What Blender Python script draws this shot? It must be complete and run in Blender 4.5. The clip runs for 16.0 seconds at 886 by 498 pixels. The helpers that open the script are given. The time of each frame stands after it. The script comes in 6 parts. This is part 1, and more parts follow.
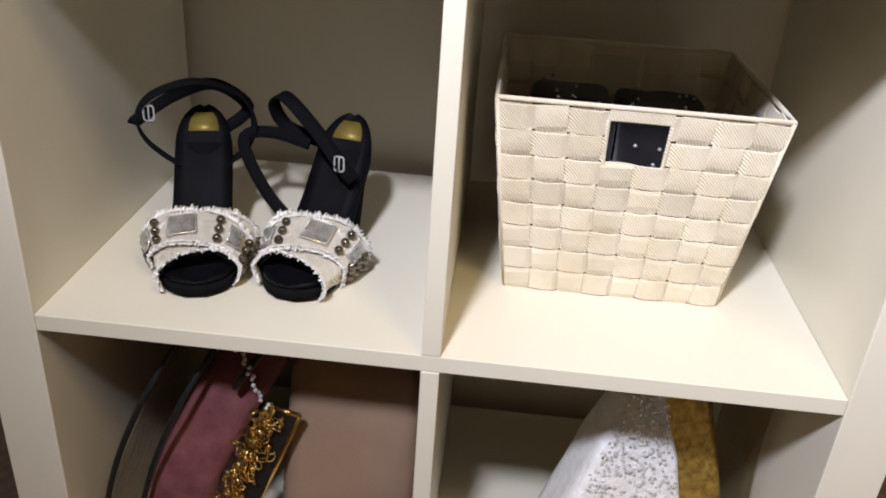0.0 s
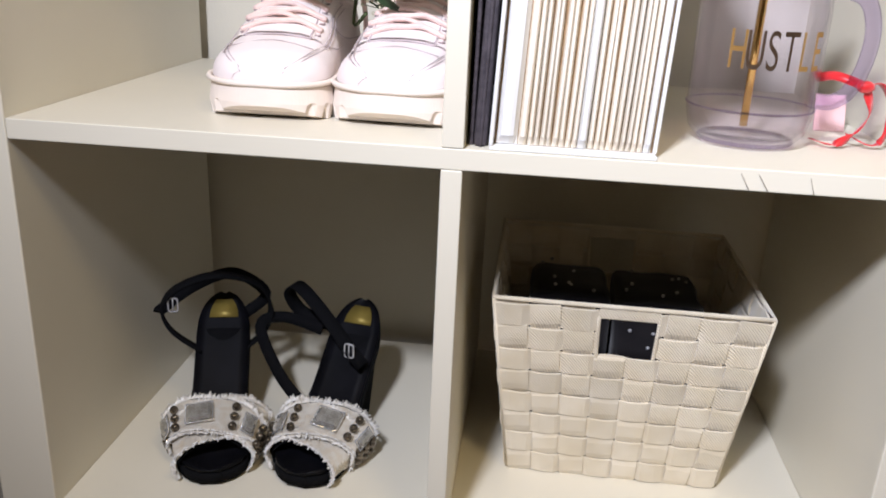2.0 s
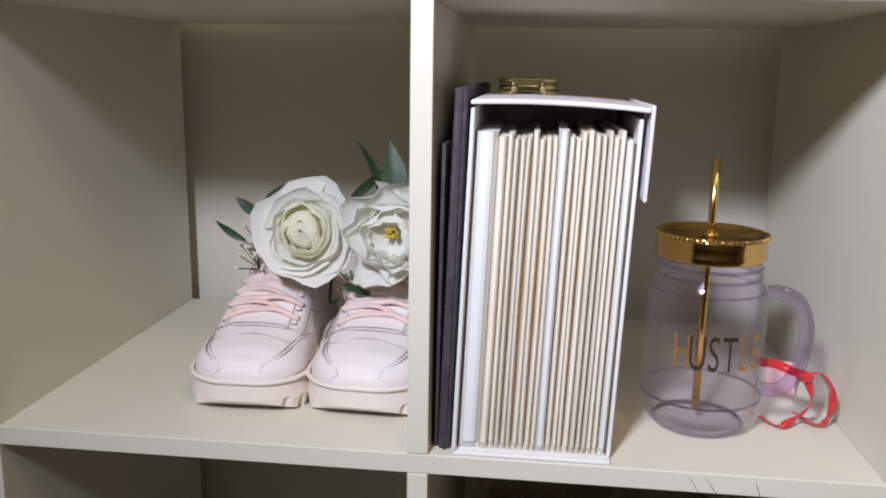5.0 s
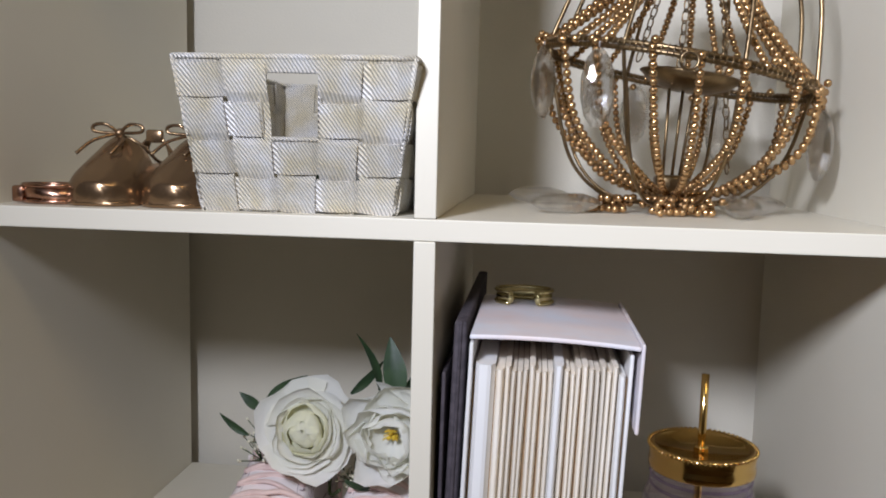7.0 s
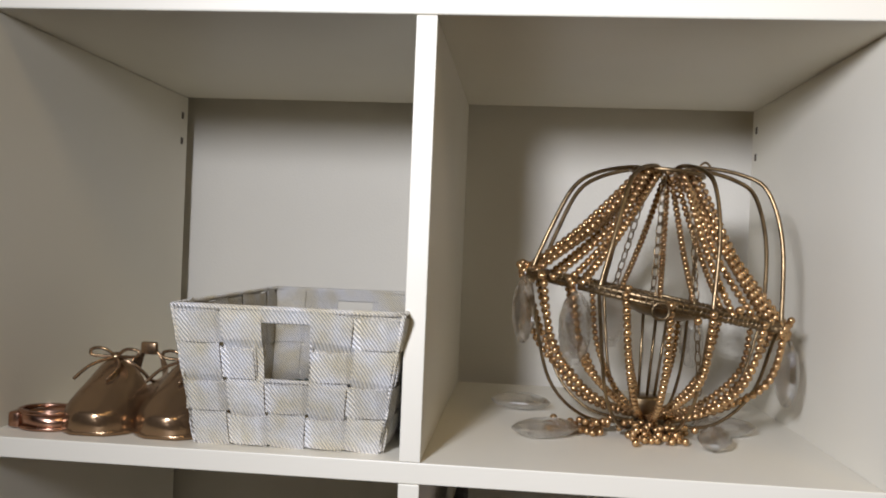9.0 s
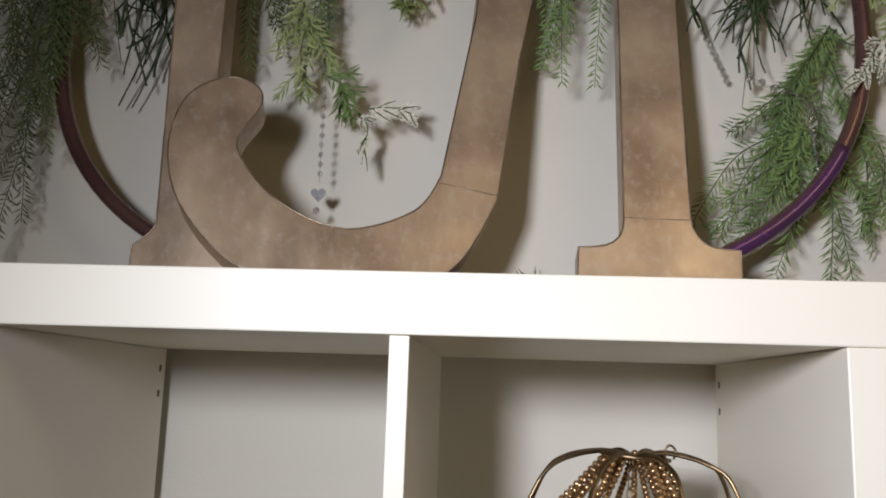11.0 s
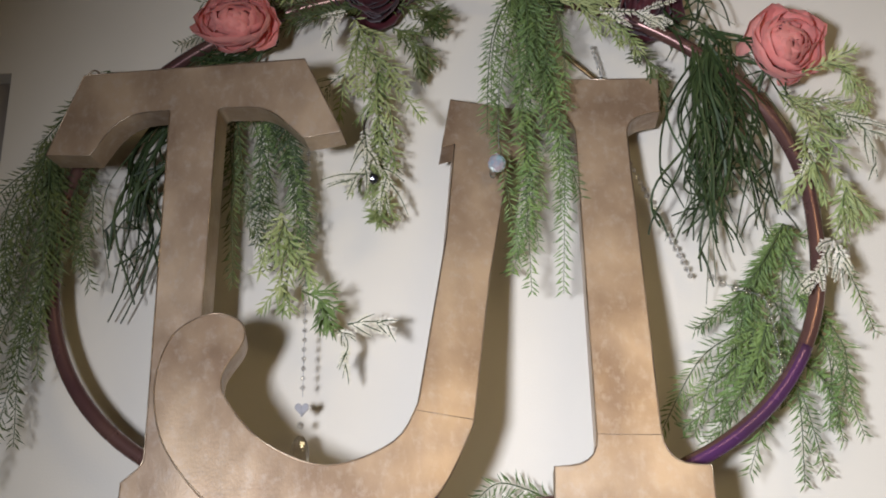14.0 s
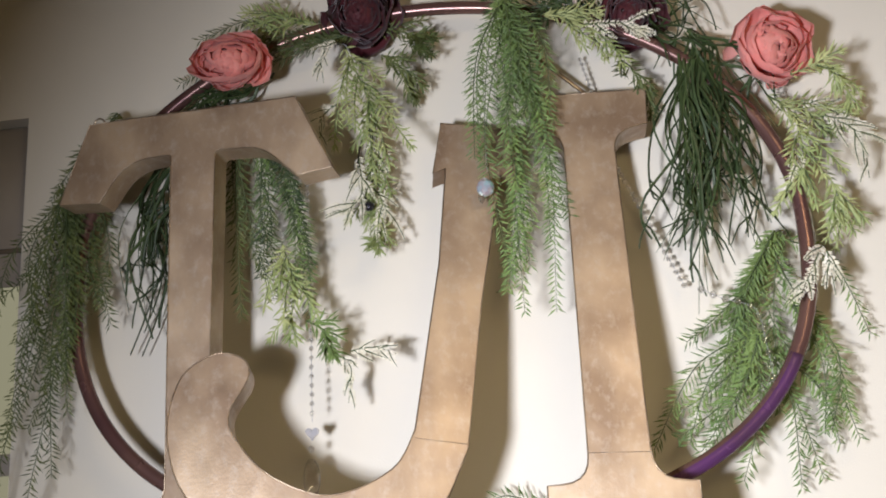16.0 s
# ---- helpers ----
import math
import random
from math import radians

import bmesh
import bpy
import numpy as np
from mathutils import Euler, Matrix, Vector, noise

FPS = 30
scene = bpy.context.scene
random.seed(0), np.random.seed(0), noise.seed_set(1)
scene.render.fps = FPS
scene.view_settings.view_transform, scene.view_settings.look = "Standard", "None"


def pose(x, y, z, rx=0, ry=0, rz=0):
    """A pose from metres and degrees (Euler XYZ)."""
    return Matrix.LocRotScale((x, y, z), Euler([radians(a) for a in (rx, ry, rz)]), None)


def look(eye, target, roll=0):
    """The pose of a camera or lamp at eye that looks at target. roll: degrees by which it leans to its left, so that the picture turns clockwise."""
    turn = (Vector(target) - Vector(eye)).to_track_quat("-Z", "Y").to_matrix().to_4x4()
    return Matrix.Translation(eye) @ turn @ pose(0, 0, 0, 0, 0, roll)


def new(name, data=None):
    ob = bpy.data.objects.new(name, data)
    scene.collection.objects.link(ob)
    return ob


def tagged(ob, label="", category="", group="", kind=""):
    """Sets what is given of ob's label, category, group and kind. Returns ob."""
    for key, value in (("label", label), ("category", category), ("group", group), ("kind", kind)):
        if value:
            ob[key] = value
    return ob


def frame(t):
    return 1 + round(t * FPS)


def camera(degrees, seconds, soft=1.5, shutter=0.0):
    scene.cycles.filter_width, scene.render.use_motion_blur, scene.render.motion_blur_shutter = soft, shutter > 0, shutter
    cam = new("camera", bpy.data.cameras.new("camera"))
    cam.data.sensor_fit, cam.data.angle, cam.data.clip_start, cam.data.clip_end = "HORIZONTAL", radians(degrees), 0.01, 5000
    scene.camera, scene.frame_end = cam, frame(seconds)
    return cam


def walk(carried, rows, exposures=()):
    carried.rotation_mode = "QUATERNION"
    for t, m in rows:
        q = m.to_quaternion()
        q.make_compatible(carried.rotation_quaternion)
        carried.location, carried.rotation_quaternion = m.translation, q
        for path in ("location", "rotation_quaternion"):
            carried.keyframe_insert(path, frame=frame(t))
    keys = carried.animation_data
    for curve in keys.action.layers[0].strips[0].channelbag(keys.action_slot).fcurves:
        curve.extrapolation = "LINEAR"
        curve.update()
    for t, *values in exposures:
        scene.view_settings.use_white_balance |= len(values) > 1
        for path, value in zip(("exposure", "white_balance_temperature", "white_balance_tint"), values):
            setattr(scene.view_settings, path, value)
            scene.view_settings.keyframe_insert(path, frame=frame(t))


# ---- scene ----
cam = camera(55.9, 16.0, soft=1.9)
PATH = [
    (0, (0.037, -0.575, 0.79), (-0.066, 1.198, -0.131), 4.1),
    (0.5, (0.043, -0.578, 0.807), (-0.077, 1.226, -0.048), 3.1),
    (1, (0.049, -0.585, 0.819), (-0.083, 1.26, 0.057), 3.2),
    (1.5, (0.053, -0.583, 0.845), (-0.108, 1.278, 0.132), 3.0),
    (2, (0.056, -0.587, 0.875), (-0.134, 1.286, 0.2), 2.6),
    (2.5, (0.062, -0.587, 0.894), (-0.143, 1.296, 0.253), 2.5),
    (3, (0.069, -0.587, 0.911), (-0.133, 1.311, 0.314), 2.4),
    (3.5, (0.073, -0.586, 0.94), (-0.125, 1.326, 0.386), 2.1),
    (3.7, (0.074, -0.586, 0.951), (-0.125, 1.329, 0.411), 2.1),
    (5.8, (0.084, -0.583, 1.075), (-0.137, 1.373, 0.722), 0.5),
    (6, (0.082, -0.586, 1.086), (-0.138, 1.373, 0.746), 0.6),
    (6.5, (0.078, -0.591, 1.114), (-0.147, 1.375, 0.82), 1.0),
    (7, (0.077, -0.594, 1.14), (-0.134, 1.381, 0.909), 1.4),
    (7.5, (0.082, -0.596, 1.171), (-0.117, 1.388, 1.006), 1.5),
    (8, (0.078, -0.602, 1.194), (-0.127, 1.384, 1.076), 1.6),
    (8.5, (0.075, -0.612, 1.228), (-0.123, 1.376, 1.15), 2.1),
    (9, (0.075, -0.619, 1.254), (-0.106, 1.373, 1.248), 2.3),
    (9.5, (0.073, -0.627, 1.289), (-0.083, 1.366, 1.356), 2.1),
    (10, (0.074, -0.633, 1.316), (-0.061, 1.355, 1.482), 1.9),
    (10.2, (0.072, -0.637, 1.329), (-0.06, 1.348, 1.534), 1.9),
    (12.3, (0.096, -0.688, 1.453), (-0.041, 1.248, 1.935), 1.2),
    (12.5, (0.098, -0.692, 1.461), (-0.033, 1.242, 1.953), 0.9),
    (13, (0.094, -0.702, 1.493), (-0.023, 1.234, 1.98), 0.1),
    (13.5, (0.097, -0.718, 1.519), (-0.017, 1.216, 2.018), -0.2),
    (14, (0.105, -0.728, 1.541), (-0.021, 1.2, 2.056), -0.8),
    (14.5, (0.121, -0.74, 1.562), (-0.053, 1.193, 2.045), -2.0),
    (15, (0.146, -0.745, 1.58), (-0.048, 1.194, 2.032), -2.7),
    (15.5, (0.163, -0.754, 1.595), (-0.052, 1.187, 2.027), -2.8),
    (16, (0.192, -0.774, 1.616), (-0.067, 1.164, 2.039), -3.1),
]
walk(cam, [(t, look(eye, target, roll)) for t, eye, target, roll in PATH], exposures=[(0, -0.05, 6600, 13), (1.5, -0.38, 6500, 13), (3.5, -0.90, 6350, 12), (6, -1.43, 6320, 12), (7.5, -1.66, 6400, 12), (9, -1.72, 6500, 12), (9.5, -2.10, 6650, 13), (10.2, -2.08, 6680, 13), (12.3, -1.18, 6250, 12), (14, -1.0, 6420, 13), (16, -0.72, 6550, 13)])

# ---- world and lights ----
world = bpy.data.worlds.new("night_room")
scene.world = world
world.use_nodes = True
world.node_tree.nodes["Background"].inputs[0].default_value = (0.9, 0.85, 0.75, 1)
world.node_tree.nodes["Background"].inputs[1].default_value = 0.003


def area_lamp(name, eye, target, size, watts, colour):
    data = bpy.data.lights.new(name, "AREA")
    data.shape, data.size, data.energy, data.color = "DISK", size, watts, colour
    ob = new(name, data)
    ob.matrix_world = look(eye, target)
    return ob


area_lamp("work_lamp", (-0.19, -0.88, 1.53), (0.88, 0.30, 1.24), 0.15, 36.0, (0.925, 0.98, 1.13)).data.spread = 2.55
area_lamp("room_ceiling_lamp", (0.75, -1.15, 2.42), (0.6, -0.9, 0), 0.6, 18.5, (1.0, 0.79, 0.44))


# ---- materials ----
def mat(name, base, rough=0.5, metal=0.0, base2=None, scale=30.0, bump=0.0, bscale=200.0, rvar=0.1, coat=0.0,
        trans=0.0, ior=1.45, wave=None, island=0.0, sheen=0.0, stretch=(1, 1, 1), speck=None, twill_shade=0.0):
    """A node material: two scales of noise in the colour, noise in the gloss, fine relief."""
    m = bpy.data.materials.new(name)
    m.use_nodes = True
    nt = m.node_tree
    b = nt.nodes["Principled BSDF"]
    tc = nt.nodes.new("ShaderNodeTexCoord")
    mp = nt.nodes.new("ShaderNodeMapping")
    mp.inputs["Scale"].default_value = stretch
    nt.links.new(tc.outputs["Object"], mp.inputs[0])
    n1 = nt.nodes.new("ShaderNodeTexNoise")
    n1.inputs["Scale"].default_value, n1.inputs["Detail"].default_value = scale, 6
    nt.links.new(mp.outputs[0], n1.inputs["Vector"])
    ramp = nt.nodes.new("ShaderNodeValToRGB")
    c2 = base2 or tuple(c * 0.9 for c in base)
    ramp.color_ramp.elements[0].position, ramp.color_ramp.elements[1].position = 0.35, 0.65
    ramp.color_ramp.elements[0].color, ramp.color_ramp.elements[1].color = (*c2, 1), (*base, 1)
    nt.links.new(n1.outputs["Fac"], ramp.inputs[0])
    out = ramp.outputs[0]
    if speck:      # (scale, low, high, colour, amount): worn flecks with a shape of their own
        n4 = nt.nodes.new("ShaderNodeTexNoise")
        n4.inputs["Scale"].default_value, n4.inputs["Detail"].default_value, n4.inputs["Roughness"].default_value = speck[0], 8, 0.7
        nt.links.new(mp.outputs[0], n4.inputs["Vector"])
        mk = nt.nodes.new("ShaderNodeMapRange")
        mk.inputs[1].default_value, mk.inputs[2].default_value, mk.inputs[4].default_value = speck[1], speck[2], speck[4]
        nt.links.new(n4.outputs["Fac"], mk.inputs[0])
        mx = nt.nodes.new("ShaderNodeMix")
        mx.data_type = "RGBA"
        nt.links.new(mk.outputs[0], mx.inputs[0])
        nt.links.new(out, mx.inputs[6])
        mx.inputs[7].default_value = (*speck[3], 1)
        out = mx.outputs[2]
    if island:
        info = nt.nodes.new("ShaderNodeNewGeometry")
        oi = nt.nodes.new("ShaderNodeObjectInfo")
        add = nt.nodes.new("ShaderNodeMath")
        add.operation = "ADD"
        nt.links.new(info.outputs["Random Per Island"], add.inputs[0])
        nt.links.new(oi.outputs["Random"], add.inputs[1])
        mr = nt.nodes.new("ShaderNodeMapRange")
        mr.inputs[1].default_value, mr.inputs[2].default_value = 0, 2
        mr.inputs[3].default_value, mr.inputs[4].default_value = 1 - island, 1 + island
        nt.links.new(add.outputs[0], mr.inputs[0])
        hsv = nt.nodes.new("ShaderNodeHueSaturation")
        nt.links.new(mr.outputs[0], hsv.inputs["Value"])
        nt.links.new(out, hsv.inputs["Color"])
        out = hsv.outputs[0]
    nt.links.new(out, b.inputs["Base Color"])
    rr = nt.nodes.new("ShaderNodeMapRange")
    rr.inputs[3].default_value, rr.inputs[4].default_value = max(0.02, rough - rvar), min(1, rough + rvar)
    n2 = nt.nodes.new("ShaderNodeTexNoise")
    n2.inputs["Scale"].default_value, n2.inputs["Detail"].default_value = scale * 3.1, 4
    nt.links.new(mp.outputs[0], n2.inputs["Vector"])
    nt.links.new(n2.outputs["Fac"], rr.inputs[0])
    nt.links.new(rr.outputs[0], b.inputs["Roughness"])
    b.inputs["Metallic"].default_value, b.inputs["IOR"].default_value = metal, ior
    b.inputs["Coat Weight"].default_value, b.inputs["Transmission Weight"].default_value = coat, trans
    b.inputs["Sheen Weight"].default_value = sheen
    if bump:
        bn = nt.nodes.new("ShaderNodeBump")
        bn.inputs["Strength"].default_value, bn.inputs["Distance"].default_value = bump, 0.001
        if wave:
            wv = nt.nodes.new("ShaderNodeTexWave")
            wv.bands_direction = wave
            wv.inputs["Scale"].default_value, wv.inputs["Distortion"].default_value = bscale, 1.2
            wv.inputs["Detail"].default_value = 1.5
            nt.links.new(mp.outputs[0], wv.inputs["Vector"])
            nt.links.new(wv.outputs["Fac"], bn.inputs["Height"])
            if twill_shade:      # shade in the valleys between the cords of the weave, painted into the colour
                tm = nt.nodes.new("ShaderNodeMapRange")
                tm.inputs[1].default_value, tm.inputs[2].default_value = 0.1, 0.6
                tm.inputs[3].default_value, tm.inputs[4].default_value = 1 - twill_shade, 1.0
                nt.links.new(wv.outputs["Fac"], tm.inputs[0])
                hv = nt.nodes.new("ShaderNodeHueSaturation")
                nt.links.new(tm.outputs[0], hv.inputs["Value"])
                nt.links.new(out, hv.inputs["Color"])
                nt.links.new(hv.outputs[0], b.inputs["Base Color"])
        else:
            n3 = nt.nodes.new("ShaderNodeTexNoise")
            n3.inputs["Scale"].default_value, n3.inputs["Detail"].default_value = bscale, 5
            nt.links.new(mp.outputs[0], n3.inputs["Vector"])
            nt.links.new(n3.outputs["Fac"], bn.inputs["Height"])
        nt.links.new(bn.outputs[0], b.inputs["Normal"])
    return m


def thin_clear(name, tint, rough, scale=8.0, bump=0.05, glass=0.0, shine=(0.03, 0.80)):
    """Clear thin-walled plastic: tinted see-through with a glossy skin."""
    m = bpy.data.materials.new(name)
    m.use_nodes = True
    nt = m.node_tree
    nt.nodes.remove(nt.nodes["Principled BSDF"])
    see, gloss, mix = nt.nodes.new("ShaderNodeBsdfTransparent"), nt.nodes.new("ShaderNodeBsdfGlossy"), nt.nodes.new("ShaderNodeMixShader")
    see.inputs[0].default_value = (*tint, 1)
    gloss.inputs["Roughness"].default_value = rough
    fr, ns, bn = nt.nodes.new("ShaderNodeLayerWeight"), nt.nodes.new("ShaderNodeTexNoise"), nt.nodes.new("ShaderNodeBump")
    pw, amount = nt.nodes.new("ShaderNodeMath"), nt.nodes.new("ShaderNodeMapRange")
    pw.operation = "POWER"
    pw.inputs[1].default_value = 4.0
    fr.inputs["Blend"].default_value = 0.5
    amount.inputs[3].default_value, amount.inputs[4].default_value = shine
    ns.inputs["Scale"].default_value = scale
    bn.inputs["Strength"].default_value, bn.inputs["Distance"].default_value = bump, 0.01
    nt.links.new(ns.outputs["Fac"], bn.inputs["Height"])
    nt.links.new(bn.outputs[0], gloss.inputs["Normal"])
    nt.links.new(fr.outputs["Facing"], pw.inputs[0])
    nt.links.new(pw.outputs[0], amount.inputs[0])
    nt.links.new(amount.outputs[0], mix.inputs[0])
    nt.links.new(see.outputs[0], mix.inputs[1])
    nt.links.new(gloss.outputs[0], mix.inputs[2])
    last = mix
    if glass:      # the thick rims and the handle bend the light a little
        gl, last = nt.nodes.new("ShaderNodeBsdfGlass"), nt.nodes.new("ShaderNodeMixShader")
        gl.inputs["Color"].default_value = (*tint, 1)
        gl.inputs["IOR"].default_value, gl.inputs["Roughness"].default_value = 1.32, 0.0
        last.inputs[0].default_value = glass
        nt.links.new(mix.outputs[0], last.inputs[1])
        nt.links.new(gl.outputs[0], last.inputs[2])
    nt.links.new(last.outputs[0], nt.nodes["Material Output"].inputs[0])
    return m


def let_through(m, colour, amount):
    """Thin silk or leaf: part of the light passes through."""
    nt = m.node_tree
    tl, mix = nt.nodes.new("ShaderNodeBsdfTranslucent"), nt.nodes.new("ShaderNodeMixShader")
    tl.inputs[0].default_value = (*colour, 1)
    mix.inputs[0].default_value = amount
    nt.links.new(nt.nodes["Principled BSDF"].outputs[0], mix.inputs[1])
    nt.links.new(tl.outputs[0], mix.inputs[2])
    nt.links.new(mix.outputs[0], nt.nodes["Material Output"].inputs[0])


M_WALL = mat("wall_paint", (0.71, 0.665, 0.56), 0.75, base2=(0.675, 0.63, 0.525), scale=3, bump=0.25, bscale=350)
M_ROOM = mat("low_bounce_wall_paint", (0.26, 0.20, 0.13), 0.8, base2=(0.23, 0.175, 0.115), scale=3, bump=0.2, bscale=300)
M_CEIL = mat("ceiling_paint", (0.62, 0.56, 0.46), 0.85, scale=4, bump=0.3, bscale=200)
M_FLOOR = mat("brown_carpet", (0.24, 0.16, 0.10), 0.95, base2=(0.15, 0.10, 0.065), scale=60, bump=1.0, bscale=500)
M_SHELF = mat("white_foil", (0.74, 0.695, 0.578), 0.42, base2=(0.72, 0.672, 0.553), scale=5, bump=0.05, bscale=90, rvar=0.08)
M_HOLE = mat("dark_hole", (0.14, 0.11, 0.08), 0.8)
M_SCRATCH = mat("scratch_mark", (0.30, 0.25, 0.21), 0.8)
M_STRAP_A = mat("ivory_strapping", (0.82, 0.735, 0.585), 0.45, base2=(0.75, 0.65, 0.48), scale=35, bump=0.6, bscale=230, wave="DIAGONAL", island=0.20, sheen=0.3, twill_shade=0.12)
M_STRAP_B = mat("silver_white_strapping", (0.84, 0.81, 0.77), 0.40, base2=(0.72, 0.63, 0.44), scale=38, bump=1.0, bscale=225, wave="DIAGONAL", island=0.14, sheen=0.3, twill_shade=0.45)
M_WIRE_W = mat("white_cord", (0.78, 0.73, 0.63), 0.55, scale=80, bump=0.6, bscale=500)
M_CLOTH = mat("black_cloth", (0.012, 0.010, 0.011), 0.9, ior=1.25, base2=(0.007, 0.006, 0.007), scale=40, bump=0.5, bscale=600, sheen=0.2)
M_STUD = mat("rhinestone", (0.8, 0.8, 0.82), 0.08, 0.6)
M_BLACK_L = mat("black_leather", (0.005, 0.005, 0.007), 0.40, base2=(0.003, 0.003, 0.004), ior=1.2, scale=40, bump=0.08, bscale=300)
M_BLACK_S = mat("black_suede", (0.005, 0.005, 0.006), 0.95, ior=1.2, scale=90, bump=0.5, bscale=900)
M_RAFFIA = mat("cream_raffia", (0.86, 0.82, 0.74), 0.8, base2=(0.78, 0.70, 0.58), scale=140, bump=1.0, bscale=300, wave="X", island=0.1)
M_FRINGE = mat("cream_fringe", (0.90, 0.89, 0.87), 0.9, base2=(0.80, 0.76, 0.70), scale=150, bump=0.6, bscale=500, island=0.2)
M_GEM = mat("grey_gem", (0.82, 0.82, 0.80), 0.06, 0.75, base2=(0.50, 0.49, 0.46), scale=160, rvar=0.03)
M_PEARL = mat("bronze_gem", (0.26, 0.22, 0.17), 0.12, 0.85, base2=(0.10, 0.085, 0.07), scale=200)
M_GOLD = mat("polished_gold", (0.80, 0.55, 0.20), 0.14, 1.0, base2=(0.72, 0.47, 0.16), scale=25, rvar=0.06, bump=0.05, bscale=60)
M_GOLDPATCH = mat("gold_print", (0.30, 0.22, 0.05), 0.5, 0.5, scale=90)
M_GOLDTHREAD = mat("tarnished_brass", (0.30, 0.21, 0.11), 0.34, 1.0, base2=(0.16, 0.11, 0.06), scale=60, bump=0.2, bscale=300)
M_BEAD = mat("gold_bead", (0.58, 0.37, 0.18), 0.22, 0.9, base2=(0.40, 0.24, 0.11), scale=45, island=0.22, rvar=0.06)
M_CRYSTAL = thin_clear("clear_crystal", (0.99, 0.99, 0.99), 0.06, 40, 0.02, glass=0.35, shine=(0.40, 0.95))
M_ROSEGOLD = mat("rose_gold", (0.50, 0.29, 0.20), 0.24, 1.0, base2=(0.34, 0.19, 0.13), scale=50)
M_SHOEGOLD = mat("gold_leather", (0.36, 0.235, 0.135), 0.24, 0.85, base2=(0.26, 0.165, 0.09), scale=18, bump=0.25, bscale=220, rvar=0.08)
M_PINK = mat("pink_leather", (0.82, 0.73, 0.71), 0.58, base2=(0.78, 0.69, 0.67), scale=14, bump=0.25, bscale=260)
M_PALEGOLD = mat("pale_gold", (0.66, 0.58, 0.30), 0.18, 1.0, base2=(0.55, 0.47, 0.22), scale=30)
M_KRAFT = mat("kraft_paper", (0.36, 0.24, 0.13), 0.85, base2=(0.28, 0.18, 0.10), scale=40, bump=0.3, bscale=300)
M_PETAL_Y = mat("ivory_silk_petal", (0.92, 0.92, 0.80), 0.7, base2=(0.90, 0.89, 0.70), scale=22, bump=0.3, bscale=160, sheen=0.2)
let_through(M_PETAL_Y, (0.88, 0.86, 0.6), 0.45)
M_PINKDARK = mat("pink_seam", (0.52, 0.43, 0.44), 0.7, scale=40)
M_SOLE = mat("peach_rubber", (0.82, 0.73, 0.66), 0.6, base2=(0.77, 0.67, 0.59), scale=20, bump=0.2, bscale=250)
M_LACE = mat("pink_lace", (0.84, 0.64, 0.58), 0.8, base2=(0.78, 0.57, 0.52), scale=120, bump=0.8, bscale=900)
M_LINING = mat("grey_pink_lining", (0.34, 0.26, 0.26), 0.9, scale=80, bump=0.4, bscale=700)
M_PETAL_W = mat("white_silk_petal", (0.93, 0.93, 0.90), 0.7, base2=(0.91, 0.90, 0.82), scale=22, bump=0.3, bscale=160, sheen=0.2)
M_PETAL_C = mat("coral_silk_petal", (0.88, 0.40, 0.34), 0.7, base2=(0.82, 0.31, 0.26), scale=26, bump=0.4, bscale=160, sheen=0.2, island=0.12)
M_PETAL_B = mat("burgundy_silk_petal", (0.085, 0.010, 0.014), 0.6, base2=(0.04, 0.005, 0.008), scale=26, bump=0.4, bscale=160, sheen=0.2)
M_PETAL_P = mat("cream_pink_petal", (0.78, 0.64, 0.55), 0.7, scale=30, bump=0.3, bscale=160)
let_through(M_PETAL_W, (0.90, 0.89, 0.78), 0.45)
let_through(M_PETAL_C, (0.85, 0.36, 0.30), 0.35)
M_STAMEN = mat("yellow_stamen", (0.72, 0.50, 0.05), 0.7, scale=60)
M_LEAF_D = mat("dark_green_leaf", (0.035, 0.068, 0.026), 0.5, base2=(0.018, 0.040, 0.016), scale=40, bump=0.3, bscale=200, island=0.25)
M_FERN = mat("fern_green", (0.175, 0.25, 0.068), 0.6, base2=(0.095, 0.16, 0.045), scale=18, island=0.35)
M_FERN_D = mat("dusky_fern_green", (0.125, 0.145, 0.040), 0.6, base2=(0.07, 0.098, 0.028), scale=18, island=0.35)
M_GRASS = mat("pine_grass_green", (0.046, 0.072, 0.022), 0.5, base2=(0.024, 0.042, 0.014), scale=25, island=0.35)
M_LIME = mat("lime_green", (0.38, 0.40, 0.17), 0.6, base2=(0.21, 0.27, 0.09), scale=18, island=0.3)
M_ASTILBE = mat("cream_astilbe", (0.78, 0.73, 0.62), 0.8, base2=(0.64, 0.61, 0.44), scale=25, island=0.2)
M_STEM = mat("green_stem", (0.07, 0.10, 0.035), 0.6, scale=60)
M_LETTER = mat("antique_brass_paint", (0.50, 0.372, 0.245), 0.38, 0.45, base2=(0.27, 0.185, 0.12), scale=11, stretch=(1, 1, 0.75), bump=0.22, bscale=320, rvar=0.16, speck=(75, 0.50, 0.66, (0.52, 0.45, 0.37), 0.40))
M_TAPE = mat("violet_tape", (0.12, 0.04, 0.14), 0.25, 0.4, base2=(0.10, 0.045, 0.09), scale=12)
M_HOOP = mat("purple_hoop_tape", (0.20, 0.11, 0.08), 0.26, 0.5, base2=(0.11, 0.052, 0.052), scale=6, bump=0.1, bscale=120)
M_CARD = mat("cream_card", (0.84, 0.78, 0.68), 0.75, base2=(0.80, 0.71, 0.58), scale=12, bump=0.2, bscale=400, island=0.2)
M_WHITECARD = mat("white_card", (0.80, 0.79, 0.77), 0.6, base2=(0.77, 0.76, 0.74), scale=10, bump=0.1, bscale=300)
